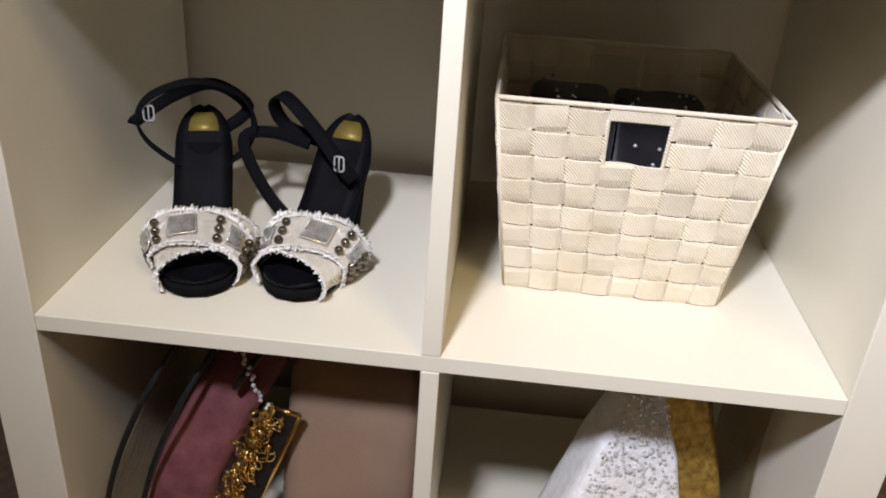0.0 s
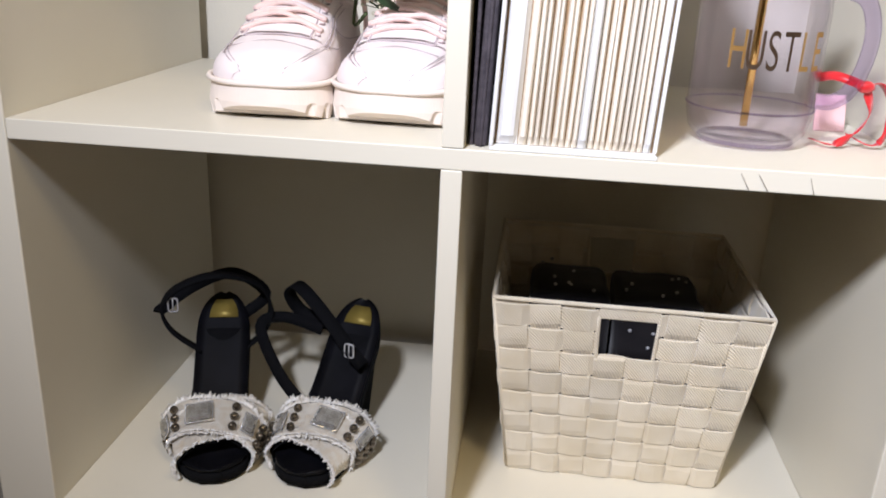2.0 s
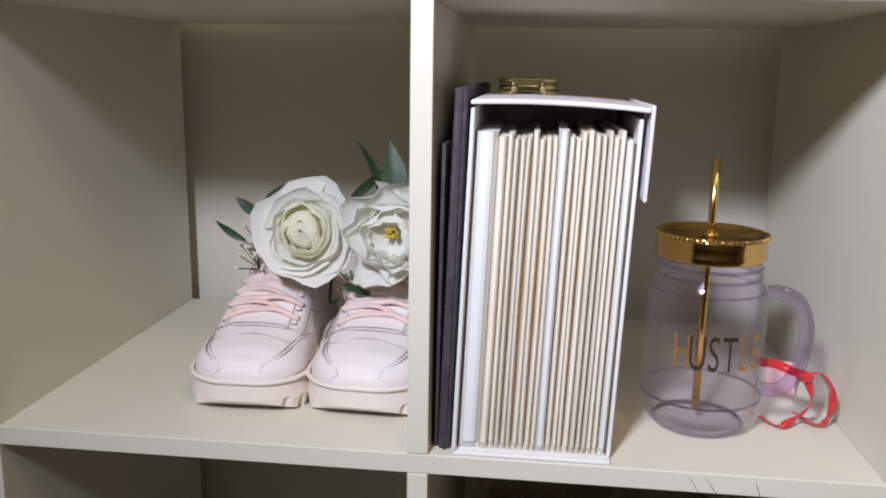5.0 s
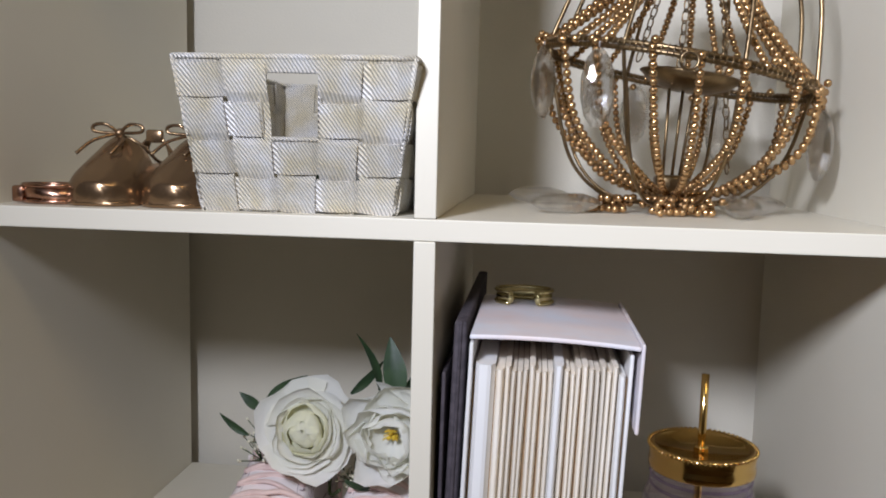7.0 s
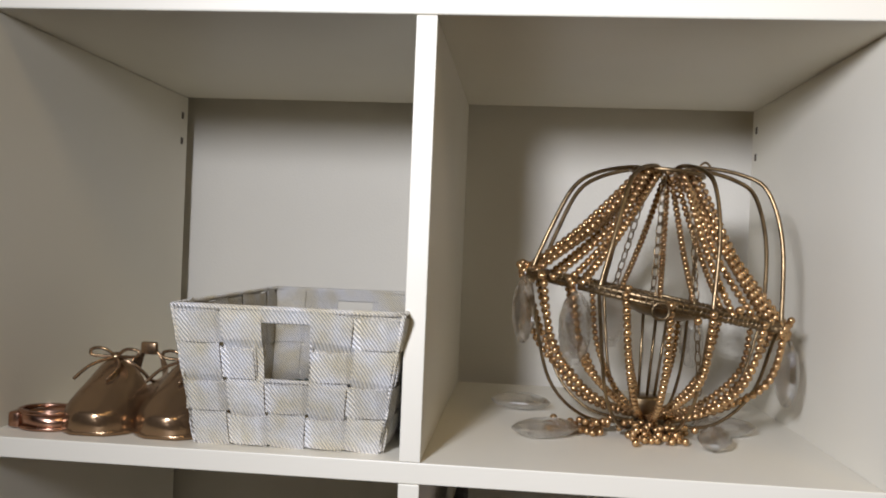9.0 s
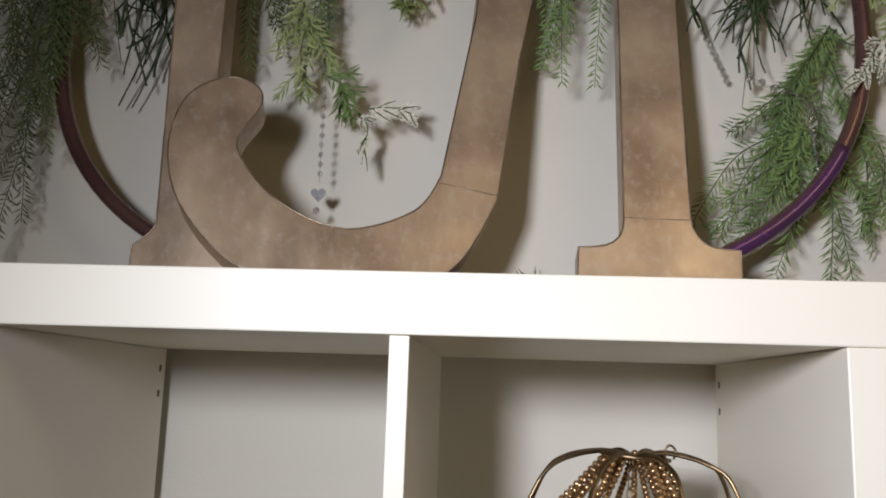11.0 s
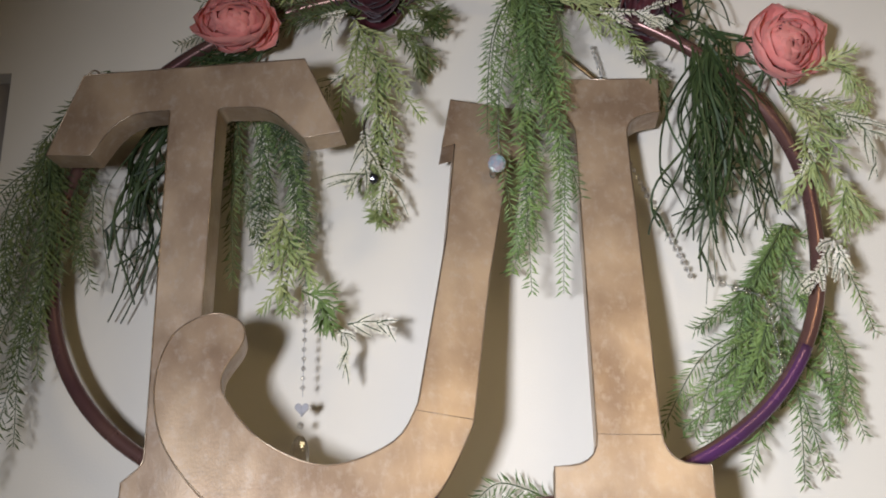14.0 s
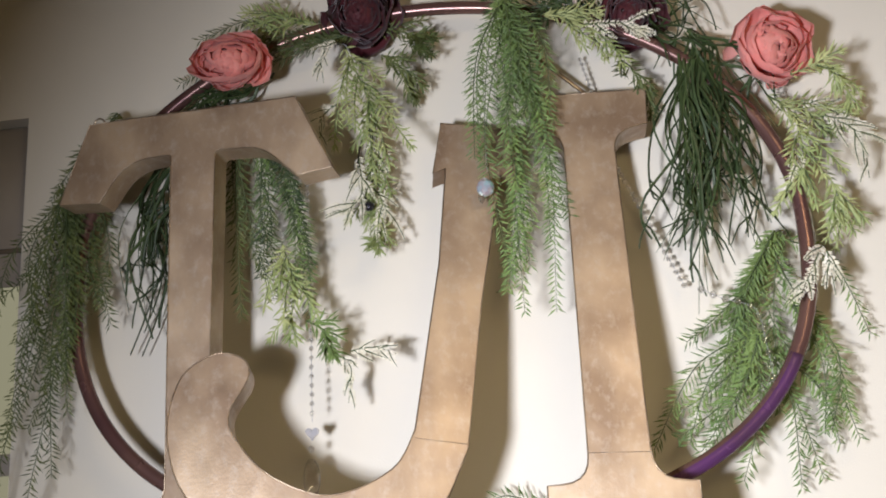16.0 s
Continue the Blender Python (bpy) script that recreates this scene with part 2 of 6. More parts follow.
M_PINKCARD = mat("pale_pink_card", (0.80, 0.66, 0.62), 0.55, base2=(0.72, 0.74, 0.80), scale=14, bump=0.1, bscale=300)
M_FOLDER = mat("dark_plum_fabric", (0.075, 0.062, 0.072), 0.75, base2=(0.04, 0.033, 0.04), scale=120, bump=0.8, bscale=450)
M_LILAC = thin_clear("lilac_plastic", (0.978, 0.962, 0.994), 0.03, glass=0.05)
M_LILAC_H = thin_clear("lilac_plastic_thick", (0.89, 0.845, 0.97), 0.03, glass=0.25)
M_INK_D = mat("bronze_ink", (0.16, 0.10, 0.06), 0.4, 0.5, scale=60)
M_INK_G = mat("gold_ink", (0.70, 0.45, 0.16), 0.35, 0.6, scale=60)
M_RED = mat("red_satin", (0.62, 0.015, 0.02), 0.35, base2=(0.48, 0.01, 0.015), scale=60, bump=0.3, bscale=600, sheen=0.3)
M_PINKTAG = mat("pink_paper", (0.78, 0.52, 0.50), 0.6, base2=(0.72, 0.45, 0.44), scale=20)
M_VINYL = thin_clear("clear_vinyl", (0.86, 0.83, 0.77), 0.14, 14, 0.5)
M_PIPING = mat("black_piping", (0.012, 0.012, 0.012), 0.4, scale=50)
M_ROSEBAG = mat("dusty_rose_leather", (0.20, 0.07, 0.075), 0.5, base2=(0.13, 0.04, 0.048), scale=40, bump=0.5, bscale=300)
M_PEACHBAG = mat("peach_leather", (0.31, 0.205, 0.145), 0.45, base2=(0.26, 0.17, 0.12), scale=16, bump=0.3, bscale=350)
M_SEQUIN = mat("white_sequin", (0.86, 0.85, 0.84), 0.25, 0.2, base2=(0.78, 0.77, 0.76), scale=60, island=0.25)
M_FUR = mat("white_sequin_fabric", (0.86, 0.85, 0.84), 0.45, base2=(0.72, 0.71, 0.70), scale=90, bump=1.0, bscale=260, rvar=0.2)
M_GOLDSEQ = mat("gold_sequin_fabric", (0.55, 0.36, 0.09), 0.35, 0.75, base2=(0.30, 0.18, 0.04), scale=130, bump=1.0, bscale=330, rvar=0.2)
M_BLIND = mat("grey_blind", (0.36, 0.32, 0.27), 0.85, base2=(0.32, 0.28, 0.235), scale=8, bump=0.4, bscale=400)
M_VELVET = mat("green_velvet", (0.012, 0.085, 0.055), 0.85, base2=(0.008, 0.05, 0.035), scale=60, bump=0.6, bscale=500, sheen=0.5)
M_JET = mat("smoky_jewel", (0.05, 0.05, 0.06), 0.06, 0.7, scale=60)
M_IRIS = mat("iridescent_crystal", (0.45, 0.75, 0.85), 0.06, 0.6, base2=(0.75, 0.55, 0.60), scale=70, rvar=0.02)


# ---- building helpers ----
def thing(name, loc=(0, 0, 0), label="", category="", group="", kind="", turn=(0, 0, 0)):
    ob = new(name)
    ob.empty_display_size = 0.02
    ob.matrix_world = pose(*loc, *turn)
    return tagged(ob, label, category, group, kind)


def part(name, bm, material, parent=None, label="", smooth=True, kind="", m=None):
    me = bpy.data.meshes.new(name)
    bm.normal_update()
    bm.to_mesh(me)
    bm.free()
    me.materials.append(material)
    if smooth:
        me.polygons.foreach_set("use_smooth", [True] * len(me.polygons))
    return place(name, me, parent, label, kind, m)


def place(name, me, parent=None, label="", kind="", m=None):
    ob = new(name, me)
    if parent is not None:
        ob.parent = parent
    if m is not None:
        ob.matrix_basis = m
    return tagged(ob, label, kind=kind)


def mesh_of(bm, material, smooth=True):
    me = bpy.data.meshes.new("shared")
    bm.normal_update()
    bm.to_mesh(me)
    bm.free()
    me.materials.append(material)
    if smooth:
        me.polygons.foreach_set("use_smooth", [True] * len(me.polygons))
    return me


def box(x0, x1, y0, y1, z0, z1, bevel=0.0, seg=2, bm=None):
    b = bmesh.new()
    bmesh.ops.create_cube(b, size=1)
    for v in b.verts:
        v.co = Vector((x0 + (v.co.x + 0.5) * (x1 - x0), y0 + (v.co.y + 0.5) * (y1 - y0), z0 + (v.co.z + 0.5) * (z1 - z0)))
    if bevel:
        bmesh.ops.bevel(b, geom=b.edges[:], offset=bevel, segments=seg, affect="EDGES", profile=0.5)
    return join(bm, b) if bm is not None else b


def join(bm, other):
    me = bpy.data.meshes.new("tmp")
    other.to_mesh(me)
    other.free()
    bm.from_mesh(me)
    bpy.data.meshes.remove(me)
    return bm


def tube(points, radius, n=8, bm=None, closed=False, flat=1.0):
    """A round rod along points; radius is a number or a function of 0..1; flat squashes it along its second axis."""
    bm = bm if bm is not None else bmesh.new()
    pts = [Vector(p) for p in points]
    count = len(pts)
    rings, side = [], None
    for i, p in enumerate(pts):
        a = pts[(i - 1) % count] if closed or i else pts[0]
        b = pts[(i + 1) % count] if closed or i < count - 1 else pts[-1]
        t = (b - a).normalized()
        if side is None:
            side = t.orthogonal().normalized() if abs(t.z) > 0.95 else t.cross(Vector((0, 0, 1))).normalized()
        side = (side - t * side.dot(t)).normalized()
        up = t.cross(side)
        r = radius(i / max(1, count - 1)) if callable(radius) else radius
        rings.append([bm.verts.new(p + side * (r * math.cos(2 * math.pi * k / n)) + up * (r * flat * math.sin(2 * math.pi * k / n))) for k in range(n)])
    for i in range(count if closed else count - 1):
        r0, r1 = rings[i], rings[(i + 1) % count]
        for k in range(n):
            bm.faces.new((r0[k], r0[(k + 1) % n], r1[(k + 1) % n], r1[k]))
    if not closed:
        bm.faces.new(rings[0][::-1])
        bm.faces.new(rings[-1])
    return bm


def spline(points, steps=6, closed=False):
    """Catmull-Rom through points."""
    pts = [Vector(p) for p in points]
    n, out = len(pts), []
    for i in range(n if closed else n - 1):
        p0 = pts[(i - 1) % n] if closed or i else pts[0]
        p1, p2 = pts[i], pts[(i + 1) % n]
        p3 = pts[(i + 2) % n] if closed or i + 2 < n else pts[-1]
        for s in range(steps):
            t = s / steps
            out.append(0.5 * ((2 * p1) + (p2 - p0) * t + (2 * p0 - 5 * p1 + 4 * p2 - p3) * t * t + (3 * p1 - p0 - 3 * p2 + p3) * t ** 3))
    if not closed:
        out.append(pts[-1])
    return out


def lathe(profile, n=40, bm=None, closed=False):
    bm = bm if bm is not None else bmesh.new()
    rings = [[bm.verts.new((r * math.cos(2 * math.pi * k / n), r * math.sin(2 * math.pi * k / n), z)) for k in range(n)] for r, z in profile]
    for a, b in zip(rings, rings[1:] + (rings[:1] if closed else [])):
        for k in range(n):
            bm.faces.new((a[k], a[(k + 1) % n], b[(k + 1) % n], b[k]))
    if not closed:
        bm.faces.new(rings[0][::-1])
        bm.faces.new(rings[-1])
    return bm


def strip(points, width, thick, normal, bm=None):
    """A flat band along points; normal is a vector or a function of the index."""
    bm = bm if bm is not None else bmesh.new()
    pts, rows = [Vector(p) for p in points], []
    for i, p in enumerate(pts):
        t = (pts[min(i + 1, len(pts) - 1)] - pts[max(i - 1, 0)]).normalized()
        nv = Vector(normal(i) if callable(normal) else normal)
        s = t.cross(nv).normalized()
        nv = s.cross(t).normalized()
        w = (width(i / (len(pts) - 1)) if callable(width) else width) / 2
        rows.append([bm.verts.new(p + s * a * w + nv * b * thick / 2) for a, b in ((-1, -1), (1, -1), (1, 1), (-1, 1))])
    for a, b in zip(rows, rows[1:]):
        for k in range(4):
            bm.faces.new((a[k], a[(k + 1) % 4], b[(k + 1) % 4], b[k]))
    bm.faces.new(rows[0][::-1])
    bm.faces.new(rows[-1])
    return bm


def slab(outline, depth, bevel=0.0):
    """A flat shape in x, z, from y = 0 back to y = depth, with its front edge softened."""
    bm = bmesh.new()
    f = bm.faces.new([bm.verts.new((x, 0, z)) for x, z in outline])
    if f.calc_area() and f.normal.y > 0:
        f.normal_flip()
    bm.normal_update()
    if f.normal.y > 0:
        f.normal_flip()
    res = bmesh.ops.extrude_face_region(bm, geom=[f], use_keep_orig=True)
    for v in res["geom"]:
        if isinstance(v, bmesh.types.BMVert):
            v.co.y = depth
    bmesh.ops.recalc_face_normals(bm, faces=bm.faces[:])
    if bevel:
        rim = [e for e in bm.edges if all(abs(v.co.y) < 1e-6 for v in e.verts)]
        bmesh.ops.bevel(bm, geom=rim, offset=bevel, segments=2, affect="EDGES", profile=0.6)
    return bm


def ball(p, r, bm=None, u=8, v=6, squash=(1, 1, 1)):
    b = bmesh.new()
    bmesh.ops.create_uvsphere(b, u_segments=u, v_segments=v, radius=r)
    for w in b.verts:
        w.co = Vector((w.co.x * squash[0], w.co.y * squash[1], w.co.z * squash[2])) + Vector(p)
    return join(bm, b) if bm is not None else b


def balls(points, r, bm=None, u=8, v=6):
    """Many small balls in one mesh."""
    bm = bm if bm is not None else bmesh.new()
    ring = [[(math.sin(math.pi * j / v) * math.cos(2 * math.pi * k / u), math.sin(math.pi * j / v) * math.sin(2 * math.pi * k / u), math.cos(math.pi * j / v)) for k in range(u)] for j in range(1, v)]
    for p in points:
        p = Vector(p)
        top, bot = bm.verts.new(p + Vector((0, 0, r))), bm.verts.new(p - Vector((0, 0, r)))
        rows = [[bm.verts.new(p + Vector(c) * r) for c in row] for row in ring]
        for k in range(u):
            bm.faces.new((top, rows[0][k], rows[0][(k + 1) % u]))
            bm.faces.new((bot, rows[-1][(k + 1) % u], rows[-1][k]))
            for a, b in zip(rows, rows[1:]):
                bm.faces.new((a[k], b[k], b[(k + 1) % u], a[(k + 1) % u]))
    return bm


def along(points, gap):
    """Even steps along a line of points."""
    pts, out, left = [Vector(p) for p in points], [], 0.0
    for a, b in zip(pts, pts[1:]):
        d = (b - a).length
        while left <= d and d > 0:
            out.append(a.lerp(b, left / d))
            left += gap
        left -= d
    return out


# ---- room ----
H, D, WALL_Y, PANEL = 0.3425, 0.39, 0.420, 0.051
SHELF_Z = (0.3735, 0.7245, 1.0755)
TOP = 1.4775
tagged(part("floor", box(-2.2, 2.2, -2.6, 0.6, -0.1, -0.0125), M_FLOOR), "brown carpet floor of the small room", "floor", kind="structure")
tagged(part("ceiling", box(-2.2, 2.2, -2.6, 0.6, 2.5, 2.6), M_CEIL), "plain off-white painted ceiling above the shelf", "ceiling", kind="structure")
bm = box(-0.645, 2.2, WALL_Y, WALL_Y + 0.12, -0.05, 2.5)
box(-2.2, -1.5, WALL_Y, WALL_Y + 0.12, -0.05, 2.5, bm=bm)
box(-1.5, -0.645, WALL_Y, WALL_Y + 0.12, -0.05, 0.95, bm=bm)
box(-1.5, -0.645, WALL_Y, WALL_Y + 0.12, 2.155, 2.5, bm=bm)
tagged(part("wall_north", bm, M_WALL, smooth=False), "off-white painted wall behind the cube shelf", "wall", kind="structure")
# unseen walls, coloured dark so that less light bounces back into the shelf
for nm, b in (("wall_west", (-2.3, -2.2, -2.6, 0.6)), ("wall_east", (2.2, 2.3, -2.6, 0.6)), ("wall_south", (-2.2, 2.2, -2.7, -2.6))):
    tagged(part(nm, box(*b, -0.05, 2.5), M_ROOM, smooth=False), "unseen plain brown room wall, darkened to cut bounced light", "wall", kind="structure")

M_SKY = bpy.data.materials.new("window_daylight")
M_SKY.use_nodes = True
em = M_SKY.node_tree.nodes.new("ShaderNodeEmission")
em.inputs[0].default_value, em.inputs[1].default_value = (0.80, 0.78, 0.52, 1), 0.55
M_SKY.node_tree.links.new(em.outputs[0], M_SKY.node_tree.nodes["Material Output"].inputs[0])
win = thing("window_1", (-1.085, WALL_Y, 0.95), "window with a grey blind half drawn, pale light below", "window", kind="structure")
part("window_frame", box(-0.445, 0.437, 0.085, 0.115, 0.0, 0.05, 0.003), M_WHITECARD, win, smooth=False)
part("backdrop", box(-0.445, 0.437, 0.118, 0.122, 0.0, 1.20), M_SKY, win, "pale evening light behind the pane", smooth=False)
part("blind", box(-0.445, 0.437, 0.03, 0.036, 0.93, 1.203), M_BLIND, win, "grey fabric roller blind")
part("hem_bar", box(-0.445, 0.437, 0.026, 0.040, 0.985, 0.993, 0.002), M_HOLE, win)
part("muntin", box(-0.445, 0.437, 0.085, 0.11, 0.63, 0.665, 0.002), M_BLIND, win)

# ---- cube shelf ----
shelf = thing("cube_shelf", (0, 0, 0), "white cube shelf unit, two cells wide, four cells high", "shelf")
for s in (-1, 1):
    part("side_panel", box(*sorted((s * H, s * (H + PANEL))), 0, D, 0.0385, 1.4265, 0.0012), M_SHELF, shelf, smooth=False)
part("top_panel", box(-H - PANEL, H + PANEL, 0, D, 1.4267, TOP, 0.0015), M_SHELF, shelf, smooth=False)
part("bottom_panel", box(-H - PANEL, H + PANEL, 0, D, -0.0125, 0.0383, 0.0015), M_SHELF, shelf, smooth=False)
for z in SHELF_Z:
    part("shelf_board", box(-H + 0.0003, H - 0.0003, 0.0005, D, z, z + 0.016, 0.0008), M_SHELF, shelf, smooth=False)
for z0, z1 in zip((0.0385, *(z + 0.016 for z in SHELF_Z)), (*SHELF_Z, 1.4265)):
    part("divider", box(-0.008, 0.008, 0.0, D, z0 + 0.0003, z1 - 0.0003, 0.0008), M_SHELF, shelf, smooth=False)
for s in (-1, 1):
    for z in (1.402, 1.371):
        part("screw_hole", box(*sorted((s * H, s * (H - 0.0006))), 0.370, 0.376, z - 0.004, z + 0.004, 0.0002), M_HOLE, shelf)
for k, (x, dx) in enumerate(((0.203, 0.007), (0.215, 0.008), (0.250, 0.004))):
    part("scratch", tube([(x + dx * t, -0.0004, 0.737 - 0.012 * t) for t in (0, 0.5, 1)], 0.00026, 4), M_SCRATCH, shelf)


# ---- woven baskets ----
def rounded(points, radii, steps=5):
    """A polygon with its corners rounded by the given radii (0 keeps a corner)."""
    out, n = [], len(points)
    for i, (p, r) in enumerate(zip(points, radii)):
        p, a, b = Vector(p), Vector(points[i - 1]), Vector(points[(i + 1) % n])
        if not r:
            out.append(tuple(p))
            continue
        d0, d1 = (a - p).normalized(), (b - p).normalized()
        s, e = p + d0 * r, p + d1 * r
        for k in range(steps + 1):
            t = k / steps
            out.append(tuple(s * (1 - t) ** 2 + p * 2 * t * (1 - t) + e * t * t))
    return out


def woven_basket(name, corners_b, corners_t, cols, rows, side_cols, thick, material, opening, label):
    """Four leaning walls of interlaced straps. corners: left, right, front, back at the bottom (z) and at the rim."""
    xb0, xb1, yb0, yb1, zb = corners_b
    xt0, xt1, yt0, yt1, zt = corners_t
    basket = thing(name, ((xb0 + xb1) / 2, (yb0 + yb1) / 2, zb), label, "basket")
    off = Vector(((xb0 + xb1) / 2, (yb0 + yb1) / 2, zb))
    walls = (((xb0, yb0), (xb1, yb0), (xt0, yt0), (xt1, yt0), cols, True), ((xb1, yb1), (xb0, yb1), (xt1, yt1), (xt0, yt1), cols, True),
             ((xb0, yb1), (xb0, yb0), (xt0, yt1), (xt0, yt0), side_cols, False), ((xb1, yb0), (xb1, yb1), (xt1, yt0), (xt1, yt1), side_cols, False))
    rng = random.Random(5)
    for bl, br, tl, tr, nc, has_hole in walls:
        bl, br = Vector((*bl, zb)) - off, Vector((*br, zb)) - off
        tl, tr = Vector((*tl, zt)) - off, Vector((*tr, zt)) - off
        out = (br - bl).cross(tl - bl).normalized()

        def on(s, h, o):
            return bl.lerp(br, s).lerp(tl.lerp(tr, s), h) + out * o
        hole = opening if has_hole else None
        amp = thick * 0.95
        for i in range(nc):
            s = (i + 0.5) / nc
            spans = [(0.0, 0.985)]
            if hole and hole[0] - 0.02 < s < hole[1] + 0.02:
                spans = [(0.0, hole[2])]
            for h0, h1 in spans:
                pts, steps = [], max(4, int(rows * 4 * (h1 - h0)))
                for k in range(steps + 1):
                    h = h0 + (h1 - h0) * k / steps
                    ph = math.sin(math.pi * (h * rows)) * (-1) ** i
                    pts.append(on(s, h, amp * max(-1, min(1, 1.8 * ph))))
                w = (br - bl).length / nc * 0.90
                wt = (tr - tl).length / nc * 0.90
                part("strap", strip(pts, lambda t, w=w, wt=wt: w + (wt - w) * t, thick, out), material, basket, smooth=False)
        for j in range(rows):
            h = (j + 0.5) / rows * 0.985
            spans = [(0.004, 0.996)]
            if hole and h > hole[2]:
                spans = [(0.004, hole[0]), (hole[1], 0.996)]
            for s0, s1 in spans:
                pts, steps = [], max(4, int(nc * 4 * (s1 - s0)))
                for k in range(steps + 1):
                    s = s0 + (s1 - s0) * k / steps
                    ph = math.sin(math.pi * (s * nc)) * (-1) ** (j + 1)
                    pts.append(on(s, h + rng.uniform(-0.002, 0.002), amp * max(-1, min(1, 1.8 * ph))))
                part("strap", strip(pts, (zt - zb) / rows * 0.89, thick, out), material, basket, smooth=False)
        if hole:
            top = hole[3]
            square = rounded([(hole[0], top), (hole[0], hole[2]), (hole[1], hole[2]), (hole[1], top)], [0.012] * 4, 3)
            part("handle_binding", tube([on(s, h, 0) for s, h in square], thick * 0.9, 6, closed=True), material, basket)
            part("handle_band", strip([on(hole[0] + (hole[1] - hole[0]) * q / 6, (top + 0.99) / 2, 0) for q in range(7)], (zt - zb) * (0.99 - top), thick * 1.6, out), material, basket, smooth=False)
    rim = [Vector(p) - off for p in ((xt0, yt0, zt), (xt1, yt0, zt), (xt1, yt1, zt), (xt0, yt1, zt))]
    ring = []
    for a, b in zip(rim, rim[1:] + rim[:1]):
        ring += [a.lerp(b, t / 8) for t in range(8)]
    part("rim", tube(ring, thick * 1.05, 8, closed=True), material, basket, "bound cord rim")
    for sx, sy in ((0, 0), (1, 0), (1, 1), (0, 1)):
        b = Vector(((xb0, xb1)[sx], (yb0, yb1)[sy], zb + 0.002)) - off
        t = Vector(((xt0, xt1)[sx], (yt0, yt1)[sy], zt)) - off
        part("corner_wire", tube([b, b.lerp(t, 0.5), t], thick * 1.0, 6), material, basket)
    part("base", box(xb0 - off.x, xb1 - off.x, yb0 - off.y, yb1 - off.y, 0.0005, 0.004, 0.001), material, basket)
    return basket


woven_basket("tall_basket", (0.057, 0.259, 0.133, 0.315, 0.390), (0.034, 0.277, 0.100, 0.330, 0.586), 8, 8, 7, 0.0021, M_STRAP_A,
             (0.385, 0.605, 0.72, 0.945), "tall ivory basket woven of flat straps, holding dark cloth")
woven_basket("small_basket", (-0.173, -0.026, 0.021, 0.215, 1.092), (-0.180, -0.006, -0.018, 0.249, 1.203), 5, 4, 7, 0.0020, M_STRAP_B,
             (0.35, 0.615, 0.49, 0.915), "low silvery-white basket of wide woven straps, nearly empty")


def folded_cloth(x0, x1, y0, y1, z0, z1, seed):
    rng = random.Random(seed)
    bm = box(x0, x1, y0, y1, z0, z1, 0.012, 3)
    bmesh.ops.subdivide_edges(bm, edges=bm.edges[:], cuts=2, use_grid_fill=True)
    for v in bm.verts:
        v.co += noise.noise_vector(v.co * 30 + Vector((seed, 0, 0))) * 0.005
    c = thing("folded_cloth", (0, 0, 0), "folded black cloth with small rhinestones inside the ivory basket", "cloth", "cloths in the basket")
    part("cloth", bm, M_CLOTH, c)
    pts = [(rng.uniform(x0 + 0.01, x1 - 0.01), y0 - 0.001 + rng.uniform(-0.001, 0.001), rng.uniform(z0 + 0.06, z1 - 0.008)) for _ in range(9)]
    pts += [(rng.uniform(x0 + 0.01, x1 - 0.01), rng.uniform(y0, y1), z1 + 0.001) for _ in range(8)]
    for p in pts:
        part("rhinestone", balls([p], 0.0022, u=6, v=4), M_STUD, c)


folded_cloth(0.068, 0.150, 0.205, 0.305, 0.395, 0.552, 1)
folded_cloth(0.155, 0.243, 0.205, 0.305, 0.395, 0.548, 2)


# ---- in the small basket ----
scr = thing("hair_scrunchie", (-0.118, 0.175, 1.0965), "dark green velvet hair scrunchie lying in the low basket", "hair tie")
bm, rows = bmesh.new(), []
for i in range(48):
    a = 2 * math.pi * i / 48
    rr = 0.0095 * (1 + 0.22 * math.sin(a * 13))
    rows.append([bm.verts.new(((0.021 + rr * math.cos(b)) * math.cos(a), (0.018 + rr * math.cos(b)) * math.sin(a), 0.0112 + rr * math.sin(b))) for b in [2 * math.pi * q / 10 for q in range(10)]])
for a, b in zip(rows, rows[1:] + rows[:1]):
    for k in range(10):
        bm.faces.new((a[k], a[(k + 1) % 10], b[(k + 1) % 10], b[k]))
part("band", bm, M_VELVET, scr)
part("elastic", tube([(0.013 * math.cos(a), 0.011 * math.sin(a), 0.011) for a in [2 * math.pi * q / 24 for q in range(24)]], 0.002, 6, closed=True), M_VELVET, scr)
jet = thing("bead_bracelet", (-0.078, 0.190, 1.0965), "dark sparkling bead bracelet heaped in the low basket", "bracelet")
rng = random.Random(14)
part("cord", tube([(0.016 * math.cos(a), 0.014 * math.sin(a), 0.004) for a in [2 * math.pi * q / 20 for q in range(20)]], 0.001, 5, closed=True), M_PIPING, jet)
for q in range(34):
    a = 2 * math.pi * q / 17
    part("bead", balls([(0.016 * math.cos(a) + rng.gauss(0, 0.003), 0.014 * math.sin(a) + rng.gauss(0, 0.003), 0.0042 + 0.008 * (q // 17))], 0.0042, u=6, v=4), M_JET if q % 3 else M_STUD, jet, smooth=False)


